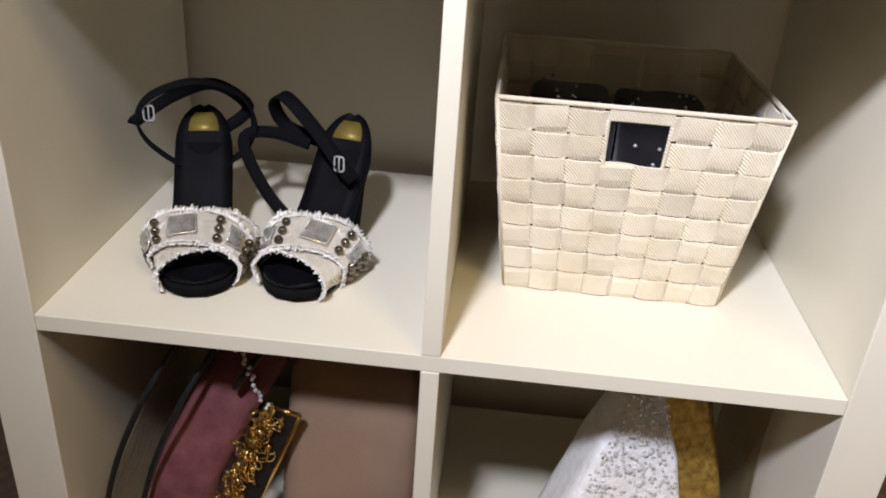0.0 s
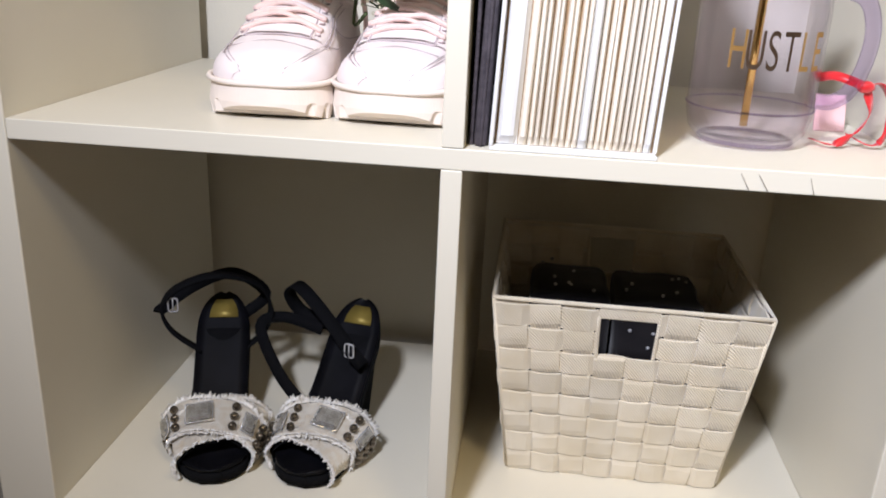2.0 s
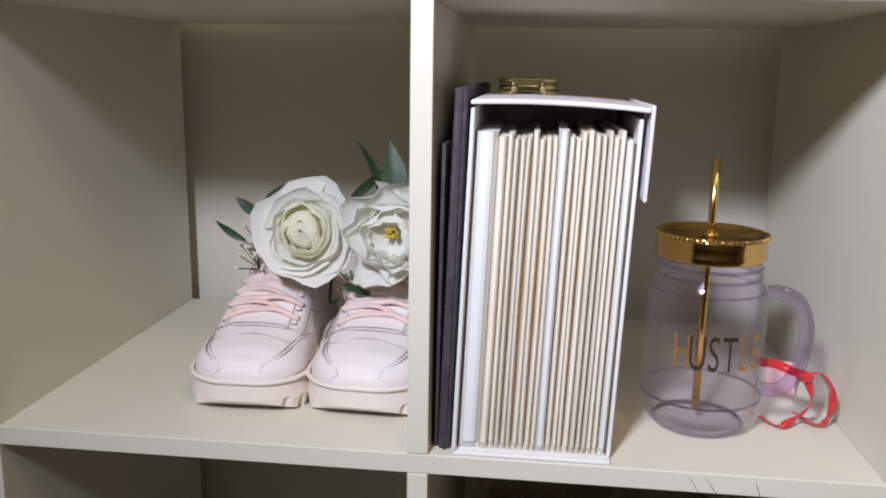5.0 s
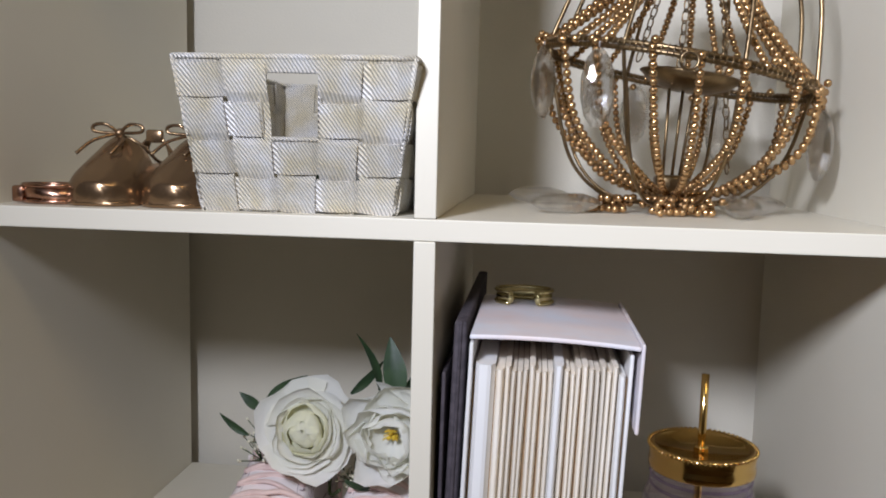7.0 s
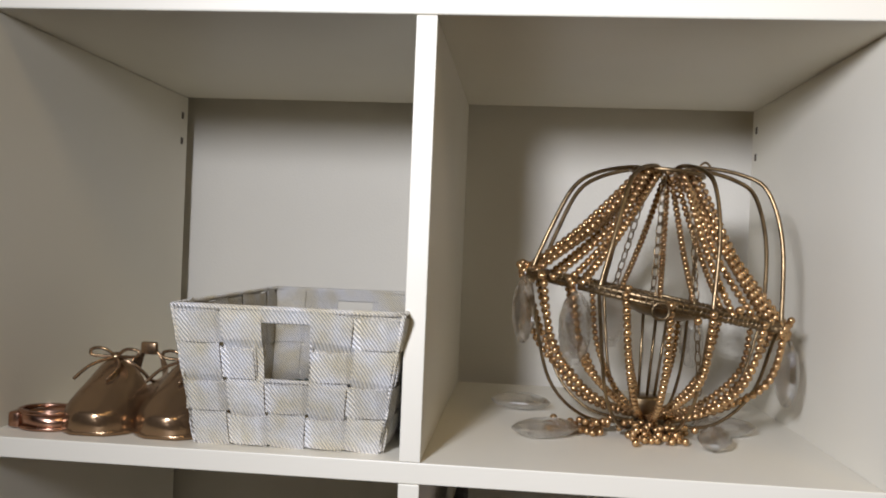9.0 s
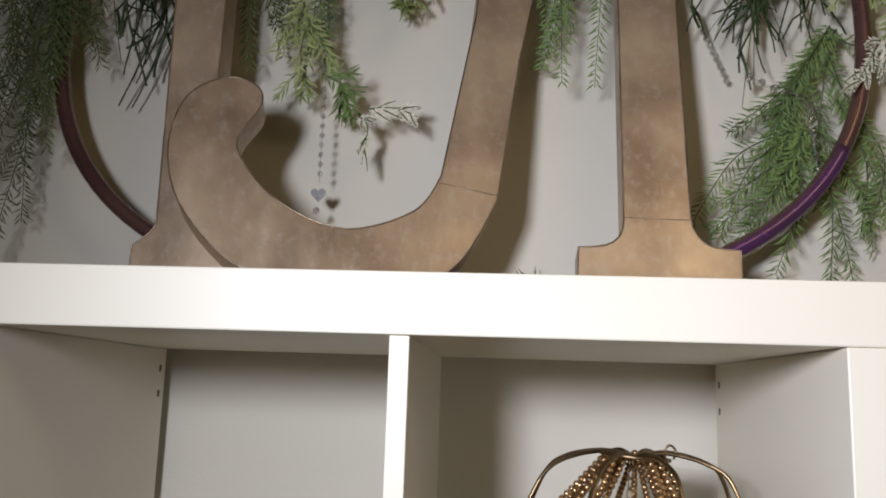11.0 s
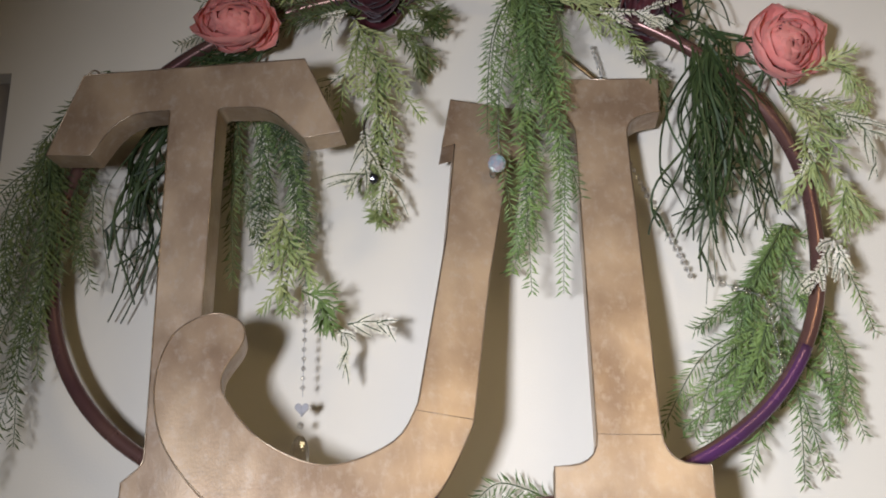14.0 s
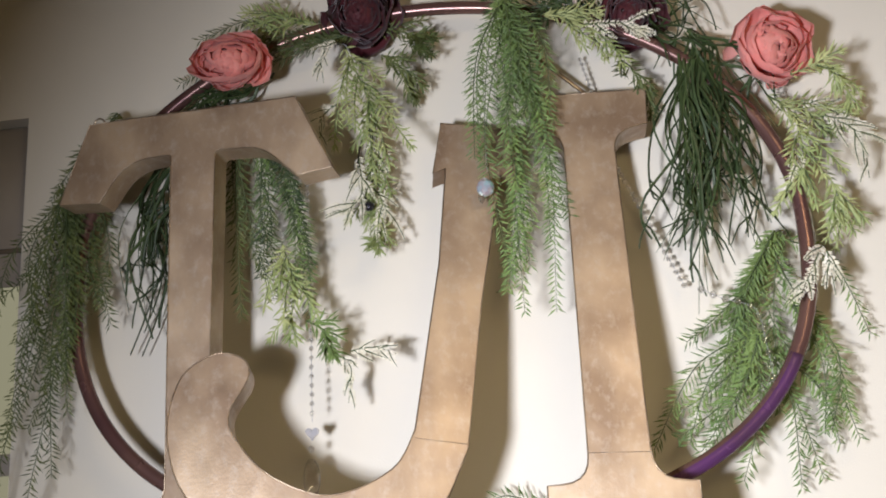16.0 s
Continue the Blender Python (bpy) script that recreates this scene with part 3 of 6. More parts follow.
# ---- sandals ----
def sandal(x, y, turn, flip, label):
    """High-heeled sandal, toe towards -y: insole, sole, block heel, fringed jewelled vamp, ankle straps."""
    s = thing("sandal", (x, y, 0.3898), label, "sandal", "pair of sandals", turn=(0, 0, turn))
    rng = random.Random(3 + flip)

    def deck(t):   # height of the footbed, 0 toe to 1 heel
        u = max(0, min(1, (t - 0.30) / 0.70))
        return 0.016 + 0.104 * u ** 1.15

    def half(t):
        u = max(0, min(1, (t - 0.30) / 0.28))
        w = 0.034 - 0.007 * u * u * (3 - 2 * u)
        return w * (math.sqrt(max(0.08, 1 - (1 - t / 0.20) ** 2)) if t < 0.20 else 1) * (math.sqrt(max(0.03, 1 - ((t - 0.82) / 0.18) ** 2)) if t > 0.82 else 1)
    L, n = 0.180, 40
    for nm, lift, th, mt in (("insole", 0.004, 0.004, M_BLACK_L), ("outsole", -0.002, 0.010, M_BLACK_S)):
        bm, rows = bmesh.new(), []
        for i in range(n + 1):
            t = 0.5 - 0.5 * math.cos(math.pi * i / n)
            yy, z, w = t * L, deck(t) + lift, half(t) + (0.001 if nm == "outsole" else 0)
            rows.append([bm.verts.new((a * w, yy, z - 0.0025 * (1 - abs(a)) * (nm == "insole"))) for a in (-1, -0.6, 0, 0.6, 1)] +
                        [bm.verts.new((a * w, yy, max(0.0005, z - th))) for a in (1, 0, -1)])
        for a, b in zip(rows, rows[1:]):
            for k in range(8):
                bm.faces.new((a[k], a[(k + 1) % 8], b[(k + 1) % 8], b[k]))
        bm.faces.new(rows[0][::-1])
        bm.faces.new(rows[-1])
        part(nm, bm, mt, s)
    bm = bmesh.new()
    rows = []
    for t in (0, 0.3, 0.7, 1):
        w, z = 0.016 + 0.007 * t, t * 0.094
        rows.append([bm.verts.new((w * math.cos(a), L - 0.026 + 0.006 * t + w * 0.9 * math.sin(a), z)) for a in [2 * math.pi * k / 14 for k in range(14)]])
    for a, b in zip(rows, rows[1:]):
        for k in range(14):
            bm.faces.new((a[k], a[(k + 1) % 14], b[(k + 1) % 14], b[k]))
    bm.faces.new(rows[0][::-1])
    bm.faces.new(rows[-1])
    part("heel", bm, M_BLACK_S, s)
    part("heel_stamp", strip([(0, L * t, deck(t) + 0.0042) for t in (0.875, 0.905, 0.935, 0.96)], lambda t: 0.030 - 0.013 * t * t, 0.0006, (0, -0.3, 1)), M_GOLDPATCH, s, "gold printed heel stamp")

    # vamp: an arch of raffia over the toes
    def arch(t, a, lift=0.0):
        yy = 0.004 + 0.078 * t
        sn, c = max(0.0, math.sin(a)), math.cos(a)
        w = (0.036 + 0.020 * t + lift) * (0.80 + 0.20 * min(1, sn * 2.2))
        hgt = 0.030 + 0.028 * t + lift
        return Vector((w * math.copysign(abs(c) ** 0.8, c), yy + 0.014 * (1 - sn) * (0.8 - t), 0.004 + hgt * sn ** 0.9))

    def side(u):      # 0 at the inner side of the foot, 1 at the outer side
        return math.pi * (1 - u if flip else u)

    def jewel_edge(u, e):      # the jewelled band climbs from the inner side to the outer side
        return 0.06 + 0.36 * u + 0.52 * e

    def plain_edge(u, e):      # the plain band under it runs the other way
        return 0.40 - 0.46 * u + 0.58 * e
    for nm, edge, lift, mt in (("plain_band", plain_edge, 0.0, M_RAFFIA), ("plain_lining", plain_edge, -0.0025, M_BLACK_S), ("jewelled_band", jewel_edge, 0.0022, M_RAFFIA), ("band_lining", jewel_edge, -0.0015, M_BLACK_S)):
        bm, rows = bmesh.new(), []
        for i in range(7):
            rows.append([bm.verts.new(arch(edge(k / 26, i / 6), side(k / 26), lift) + noise.noise_vector(Vector((i, k, flip + lift * 900))) * 0.0007) for k in range(27)])
        for a, b in zip(rows, rows[1:]):
            for k in range(26):
                bm.faces.new((a[k], a[k + 1], b[k + 1], b[k]))
        part(nm, bm, mt, s)
    for edge, e, lift, long in ((plain_edge, 0.0, 0.001, 0.0060), (plain_edge, 1.0, 0.001, 0.0075), (jewel_edge, 0.0, 0.003, 0.0045), (jewel_edge, 1.0, 0.003, 0.0075), (jewel_edge, 0.08, 0.003, 0.0035)):
        bm = bmesh.new()      # frayed edges of both bands
        for k in range(230):
            u = (k + rng.random()) / 230
            a = side(u)
            p, out = arch(edge(u, e), a, lift), Vector((math.cos(a), 0, math.sin(a)))
            d = (out * rng.uniform(0.1, 0.7) + Vector((rng.uniform(-0.5, 0.5), -0.8 if e < 0.5 else 0.8, rng.uniform(-0.3, 0.4)))).normalized()
            tube([p, p + d * 0.002 + out * 0.0008, p + d * rng.uniform(0.4, 1.0) * long], 0.0008, 3, bm)
        part("fringe", bm, M_FRINGE, s, kind="stuff")
    for u, w in ((0.08, 0), (0.17, 0), (0.29, 0.012), (0.40, 0), (0.56, 0.024), (0.73, 0), (0.83, 0.010), (0.91, 0), (0.97, 0)):
        a = side(u)
        tm = jewel_edge(u, 0.52)
        tang = (arch(tm, a + 0.05) - arch(tm, a - 0.05)).normalized()
        across = (arch(tm + 0.12, a) - arch(tm - 0.12, a)).normalized()
        nrm = tang.cross(across).normalized()
        nrm = -nrm if nrm.dot(Vector((math.cos(a), -0.3, 0.6))) < 0 else nrm
        if w:
            mtx = Matrix((tang, across, nrm)).transposed().to_4x4()
            mtx.translation = arch(tm, a, 0.0055)
            part("gem", box(-w / 2, w / 2, -0.0105, 0.0105, -0.002, 0.0040, 0.0026, 1), M_GEM, s, "square-cut clear grey gem", smooth=False, m=mtx)
            rim = [mtx @ Vector((sx * w * 0.54, sy * 0.0115, 0.0)) for sx, sy in ((-1, -1), (1, -1), (1, 1), (-1, 1))]
            part("gem_setting", tube(rim, 0.0009, 5, closed=True), M_STUD, s)
        else:
            for e in (0.24, 0.52, 0.80):
                for d in ((-0.035, 0.06) if u in (0.08, 0.91) else (0,)):
                    part("gem", balls([arch(jewel_edge(u, e), a + d, 0.0052)], 0.0045, u=8, v=6), M_PEARL, s)
    # ankle straps
    z0 = 0.098
    loop = [(-0.022, L * 0.74, z0 - 0.022), (-0.050, L * 0.72, z0 + 0.004), (-0.058, L * 0.72, z0 + 0.030), (-0.040, L * 0.72, z0 + 0.052), (-0.002, L * 0.76, z0 + 0.062), (0.036, L * 0.84, z0 + 0.046), (0.050, L * 0.88, z0 + 0.014), (0.040, L * 0.84, z0 - 0.012), (0.024, L * 0.78, z0 - 0.022)]
    if flip:
        loop = [(-0.022, L * 0.80, z0 + 0.005), (-0.062, L * 0.86, z0 + 0.010), (-0.072, L * 0.80, z0 + 0.036), (-0.056, L * 0.74, z0 + 0.050), (-0.022, L * 0.66, z0 + 0.030), (0.014, L * 0.60, z0 - 0.004), (0.024, L * 0.62, z0 - 0.018)]
    pts = spline(loop, 7)
    mid = sum((Vector(p) for p in loop), Vector()) / len(loop)
    part("ankle_strap", strip(pts, 0.014, 0.0026, lambda i: pts[i] - mid), M_BLACK_S, s, "black suede ankle strap")
    if flip:
        tail = spline([(-0.030, L * 0.74, z0 + 0.004), (-0.078, L * 0.80, z0 + 0.006), (-0.098, L * 0.70, z0 + 0.000), (-0.060, L * 0.52, z0 - 0.036), (-0.018, L * 0.42, z0 - 0.062)], 6)
    else:
        tail = spline([(0.022, L * 0.92, z0 + 0.006), (0.044, L * 0.96, z0 + 0.026), (0.010, L * 1.02, z0 + 0.046), (-0.030, L * 1.0, z0 + 0.034), (-0.062, L * 0.90, z0 + 0.016), (-0.066, L * 0.86, z0 + 0.014)], 6)
    part("back_strap", strip(tail, 0.012, 0.0026, (0.1, -0.8, 0.5)), M_BLACK_S, s)
    bp = Vector((0.012, L * 0.60, z0 - 0.000)) if flip else Vector((-0.046, L * 0.72, z0 + 0.034))
    ring = [bp + Vector((0.0048 * math.copysign(abs(math.cos(a)) ** 0.4, math.cos(a)), -0.004, 0.0075 * math.copysign(abs(math.sin(a)) ** 0.4, math.sin(a)))) for a in [2 * math.pi * k / 16 for k in range(16)]]
    part("buckle", tube(ring, 0.0010, 6, closed=True), M_STUD, s, "small silver buckle")
    part("buckle_pin", tube([bp + Vector((0, -0.004, 0.008)), bp + Vector((0, -0.005, -0.008))], 0.0008, 5), M_STUD, s)


sandal(-0.218, 0.050, 14.5, 0, "cream fringed high-heeled sandal with grey jewels and black straps")
sandal(-0.139, 0.060, -9, 1, "cream fringed high-heeled sandal with a black strap fallen aside")


# ---- sneakers ----
def sneaker(x, y, turn, label):
    s = thing("sneaker", (x, y, 0.7405), label, "shoe", "pair of sneakers", turn=(0, 0, turn))
    L = 0.245

    def half(t):
        base = 0.048 - 0.006 * math.sin(math.pi * max(0, (t - 0.35) / 0.4)) * (0.35 < t < 0.75) - 0.008 * max(0, t - 0.6) / 0.4
        nose = 0.16 + 0.84 * math.sqrt(max(0.0, 1 - (1 - min(1, t / 0.15)) ** 2))
        tail = 1 - max(0, (t - 0.88) / 0.12) ** 2 * 0.5
        return base * nose * tail

    # platform sole with a toothed underside
    bm, n, rows = bmesh.new(), 96, []
    for i in range(n + 1):
        t = (i / n) ** 1.35
        tooth = 0.0085 if (t * 20) % 1 > 0.5 and t > 0.03 else 0.0
        zb = max(0.0, 0.012 * ((0.13 - t) / 0.13) ** 2 if t < 0.13 else 0) + tooth
        zt = 0.029 + 0.012 * t
        w = half(t) + 0.004
        rows.append([bm.verts.new(c) for c in ((-w + 0.002, t * L, zb), (w - 0.002, t * L, zb), (w, t * L, 0.012 + zb * 0.2), (w - 0.002, t * L, zt - 0.004), (w - 0.004, t * L, zt), (-w + 0.004, t * L, zt), (-w + 0.002, t * L, zt - 0.004), (-w, t * L, 0.012 + zb * 0.2))])
    for a, b in zip(rows, rows[1:]):
        for k in range(8):
            bm.faces.new((a[k], a[(k + 1) % 8], b[(k + 1) % 8], b[k]))
    bm.faces.new(rows[0][::-1])
    bm.faces.new(rows[-1])
    part("sole", bm, M_SOLE, s, "pale peach toothed platform sole", smooth=False)
    welt = [((half(t) + 0.0035) * sd, t * L, 0.029 + 0.012 * t) for sd, ts in ((-1, [(1 - k / 40) ** 1.8 for k in range(40)]), (1, [(k / 40) ** 1.8 for k in range(0, 41)])) for t in ts]
    part("welt", tube(welt, 0.0024, 6), M_SOLE, s)

    def crest(t):
        pts = ((0, 0.034), (0.03, 0.046), (0.08, 0.053), (0.16, 0.058), (0.26, 0.065), (0.38, 0.081), (0.52, 0.096), (0.62, 0.104), (0.72, 0.100), (0.85, 0.100), (1.0, 0.100))
        for (a, za), (b, zb) in zip(pts, pts[1:]):
            if t <= b:
                u = (t - a) / (b - a)
                return za + (zb - za) * u
        return 0.100

    def skin(t, a, lift=0.0):
        """a: -1 left rim to 1 right rim."""
        w, z0, z1 = half(t) - 0.001 + lift, 0.029 + 0.012 * t, crest(t)
        ang = math.pi / 2 * (1 - a)
        e = 0.72
        c, sn = math.cos(ang), math.sin(ang)
        return Vector((math.copysign(abs(c) ** e, c) * w, t * L, z0 + (z1 - z0 + lift) * abs(sn) ** 0.8))
    bm, rows = bmesh.new(), []
    for i in range(49):
        t = 0.003 + 0.994 * (i / 48) ** 1.4
        rows.append([bm.verts.new(skin(t, -1 + 2 * k / 28) + noise.noise_vector(skin(t, -1 + 2 * k / 28) * 45) * 0.0010) for k in range(29)])
    for i, (a, b) in enumerate(zip(rows, rows[1:])):
        for k in range(28):
            t = (i / 48) ** 1.4
            if t > 0.60 and abs(k - 13.5) < 7.5:      # the foot opening
                continue
            bm.faces.new((a[k], a[k + 1], b[k + 1], b[k]))
    bm.faces.new(rows[0][::-1])
    part("upper", bm, M_PINK, s, "pale pink leather upper")
    part("lining", box(-0.030, 0.030, L * 0.60, L * 0.95, 0.042, 0.062, 0.01), M_LINING, s)
    # overlays and seams
    def seam(pts, r, mt, nm):
        part(nm, tube(spline([skin(t, a, 0.0013) for t, a in pts], 6), r, 5), mt, s)
    for sd in (-1, 1):
        bm, rows = bmesh.new(), []
        for i in range(9):
            t = 0.012 + 0.21 * i / 8
            a1 = 0.42 + 0.10 * math.sin(i / 8 * 3) if i < 8 else 0.6
            rows.append([bm.verts.new(skin(t, sd * (a1 + (0.97 - a1) * k / 6), 0.0016)) for k in range(7)])
        for a, b in zip(rows, rows[1:]):
            for k in range(6):
                bm.faces.new((a[k], a[k + 1], b[k + 1], b[k]))
        part("toe_overlay", bm, M_PINK, s)
        seam([(0.012, sd * 0.42), (0.08, sd * 0.48), (0.15, sd * 0.52), (0.22, sd * 0.62), (0.225, sd * 0.95)], 0.0005, M_PINKDARK, "seam")
        seam([(0.020, sd * 0.36), (0.09, sd * 0.42), (0.16, sd * 0.46), (0.245, sd * 0.58), (0.30, sd * 0.75), (0.42, sd * 0.86)], 0.0004, M_PINKDARK, "seam")
        bm, rows = bmesh.new(), []      # the eyestay, a raised panel beside the laces
        for i in range(13):
            t = 0.225 + 0.385 * i / 12
            rows.append([bm.verts.new(skin(t, sd * (0.30 + 0.24 * k / 4), 0.0018 if 0 < k < 4 else 0.0006)) for k in range(5)])
        for a, b in zip(rows, rows[1:]):
            for k in range(4):
                bm.faces.new((a[k], a[k + 1], b[k + 1], b[k]))
        part("eyestay", bm, M_PINK, s)
        for edge, r in ((0.30, 0.0009), (0.545, 0.0005), (0.60, 0.0004)):
            seam([(0.225, sd * edge), (0.34, sd * edge), (0.46, sd * edge), (0.61, sd * (edge + 0.03))], r, M_PINKDARK, "seam")
        seam([(0.40, sd * 0.60), (0.46, sd * 0.78), (0.62, sd * 0.90), (0.80, sd * 0.92)], 0.0005, M_PINKDARK, "seam")
        for t in (0.26, 0.33, 0.40, 0.47, 0.54, 0.60):
            part("eyelet", tube([skin(t, sd * 0.38, 0.0005) + Vector((0.0024 * math.cos(a), 0.0024 * math.sin(a), 0.0012)) for a in [k * 0.785 for k in range(8)]], 0.0009, 5, closed=True), M_LINING, s)
    seam([(0.150, -0.42), (0.165, 0), (0.150, 0.42)], 0.0004, M_PINKDARK, "seam")
    seam([(0.222, -0.32), (0.215, 0), (0.222, 0.32)], 0.0007, M_PINKDARK, "seam")
    bm, rows = bmesh.new(), []
    for i in range(11):
        t = 0.23 + 0.43 * i / 10
        rows.append([bm.verts.new(skin(min(t, 0.60), a * 0.33, 0.002) + Vector((0, (t - min(t, 0.60)) * L * 0.6, max(0, t - 0.60) * 0.24))) for a in (-1, -0.5, 0, 0.5, 1)])
    for a, b in zip(rows, rows[1:]):
        for k in range(4):
            bm.faces.new((a[k], a[k + 1], b[k + 1], b[k]))
    part("tongue", bm, M_PINK, s)
    part("collar", tube(spline([skin(t, a, 0.001) for t, a in ((0.60, -0.5), (0.7, -0.56), (0.82, -0.58), (0.95, -0.5), (0.985, 0), (0.95, 0.5), (0.82, 0.58), (0.7, 0.56), (0.60, 0.5))], 5), 0.0045, 8), M_PINK, s, "padded collar")
    for i, t in enumerate((0.27, 0.34, 0.41, 0.48, 0.55, 0.60)):
        a, b = skin(t, -0.40, 0.003), skin(t + 0.012, 0.40, 0.003)
        top = (a + b) / 2 + Vector((0, 0.004 * (-1) ** i, 0.008))
        part("lace", tube(spline([a, a.lerp(top, 0.5) + Vector((0, 0, 0.003)), top, b.lerp(top, 0.55) + Vector((0, 0, 0.004)), b], 5), 0.0037, 7, flat=0.7), M_LACE, s)
        if i < 5:
            c = skin(t + 0.066, -0.40, 0.003)
            part("lace", tube(spline([c, c.lerp(b, 0.5) + Vector((0, 0, 0.010)), b], 6), 0.0030, 7, flat=0.7), M_LACE, s)
    for sd in (1,):
        p = skin(0.60, sd * 0.15, 0.006)
        part("lace_end", tube(spline([p, p + Vector((sd * 0.020, -0.012, 0.006)), p + Vector((sd * 0.042, -0.020, -0.018)), p + Vector((sd * 0.046, -0.026, -0.05))], 6), 0.0022, 7), M_LACE, s)
    return s


sneaker(-0.158, 0.050, 2, "pale pink platform sneaker standing beside its mate")
sneaker(-0.058, 0.052, -2, "pale pink platform sneaker under a white silk flower")


# ---- silk flowers ----
def petal_mesh(radius, p1, p2, spread, ruffle, material, seed):
    """One cupped petal of a flower whose axis is z: a patch turned round the axis, along a curve from the base over p1 to p2 (r, h)."""
    rng = random.Random(seed)
    ph, bm, rows, n, m = rng.uniform(0, 6), bmesh.new(), [], 9, 12
    for i in range(n + 1):
        row = []
        for k in range(m + 1):
            a = -1 + 2 * k / m
            t = i / n * (1 - 0.24 * abs(a) ** 3.2)
            r = 2 * t * (1 - t) * p1[0] + t * t * p2[0] + 0.05 * (1 - t)
            h = 2 * t * (1 - t) * p1[1] + t * t * p2[1]
            w = ruffle * t * t * math.sin(a * 5.5 + ph) + ruffle * 0.6 * t ** 3 * math.sin(a * 11 + 2 * ph)
            curl = 0.10 * max(0, t - 0.75) * (1 + p2[0])
            f = radians(spread) * a * (0.55 + 0.45 * min(1, t * 2.2))
            r = r + w + curl + 0.04 * a * a * t
            row.append(bm.verts.new((radius * r * math.sin(f), -radius * r * math.cos(f), radius * (h + w * 0.6 - curl * 0.5))))
        rows.append(row)
    for a, b in zip(rows, rows[1:]):
        for k in range(m):
            bm.faces.new((a[k], a[k + 1], b[k + 1], b[k]))
    return mesh_of(bm, material)


def flower(name, loc, face, radius, material, label, category, petals, ruffle, seed, centre=None, first=0.0, flat=1.0, tilt=9, bowl=0.0, heart=None, wide=1.0):
    """Petals in a spiral round an axis that points along face, closed in the middle and opening outwards."""
    rng = random.Random(seed)
    f = thing(name, (0, 0, 0), label, category)
    f.matrix_world = Matrix.Translation(loc) @ Vector(face).to_track_quat("Z", "Y").to_matrix().to_4x4() @ Matrix.Diagonal((wide, 1 / wide, 1, 1))
    for k in range(petals):
        s = first + (1 - first) * (k / (petals - 1)) ** 1.25
        p1 = (0.48 + (0.40 + 0.25 * bowl) * s, (0.66 - 0.64 * s) * flat)
        p2 = (-0.03 + (1.12 - 0.22 * bowl) * s ** 0.95, (0.70 - (0.46 - 0.26 * bowl) * s ** 1.2) * flat)
        me = petal_mesh(radius * rng.uniform(0.95, 1.05), p1, p2, 132 - 54 * s ** 0.5, ruffle * (0.5 + 0.8 * s), heart if heart and k < petals * 0.45 else material, seed * 50 + k)
        place("petal", me, f, m=pose(0, 0, 0, rng.uniform(-tilt, tilt), rng.uniform(-tilt, tilt), 137.5 * k + rng.uniform(-14, 14)))
    if not first:
        part("bud", ball((0, 0, radius * 0.38 * flat), radius * 0.15, u=12, v=8, squash=(1, 1, 0.9)), heart or material, f)
    if centre:
        for k in range(26):
            a, r = rng.uniform(0, 6.28), radius * rng.uniform(0.02, 0.17)
            part("stamen", tube([(r * 0.5 * math.cos(a), r * 0.5 * math.sin(a), radius * 0.10), (r * math.cos(a), r * math.sin(a), radius * rng.uniform(0.36, 0.48))], radius * 0.016, 4), centre, f)
    return f


flower("white_rose", (-0.122, 0.140, 0.881), (0.05, -0.95, 0.20), 0.047, M_PETAL_W, "large white silk rose resting on the pink sneaker", "flower", 23, 0.050, 11, tilt=9, bowl=0.25, flat=0.85, heart=M_PETAL_Y)
flower("white_peony", (-0.040, 0.136, 0.884), (-0.15, -0.95, 0.10), 0.047, M_PETAL_W, "open white silk flower with a yellow centre on a sneaker", "flower", 15, 0.10, 12, M_STAMEN, 0.30, tilt=14, bowl=0.7)


def leaf_mesh(length, width, material, bend=0.3):
    bm, rows, n = bmesh.new(), [], 8
    for i in range(n + 1):
        t = i / n
        w = width * math.sin(math.pi * (0.04 + 0.95 * t)) ** 0.8 * (1.15 - 0.5 * t)
        y = bend * length * t * t
        rows.append([bm.verts.new((a * w / 2, y + abs(a) * w * 0.12 * -1, length * t)) for a in (-1, -0.5, 0, 0.5, 1)])
    for a, b in zip(rows, rows[1:]):
        for k in range(4):
            bm.faces.new((a[k], a[k + 1], b[k + 1], b[k]))
    return mesh_of(bm, material)


spray = thing("leaf_spray", (-0.09, 0.20, 0.84), "dark green silk leaves and tiny buds behind the white flowers", "leaves")
LEAF_A, LEAF_B = leaf_mesh(0.060, 0.026, M_LEAF_D, 0.25), leaf_mesh(0.055, 0.013, M_LEAF_D, 0.55)
for me, x, y, z, tilt, turn, sc in ((LEAF_A, 0.046, -0.03, 0.066, -8, 12, 0.95), (LEAF_A, 0.054, -0.02, 0.058, 24, -30, 0.8), (LEAF_B, 0.028, -0.03, 0.072, -2, 60, 0.95), (LEAF_B, 0.0, -0.03, 0.068, 55, 20, 0.8),
                                     (LEAF_A, -0.076, -0.05, 0.062, 58, 8, 0.72), (LEAF_A, -0.082, -0.05, 0.054, -48, 30, 0.42), (LEAF_B, -0.092, -0.055, 0.030, -62, 12, 0.62), (LEAF_B, 0.004, -0.07, -0.002, 120, 10, 0.6), (LEAF_A, 0.030, -0.03, 0.046, 40, -20, 0.7)):
    place("leaf", me, spray, m=pose(x, y, z, 0, tilt, turn) @ Matrix.Scale(sc, 4))
rng = random.Random(8)
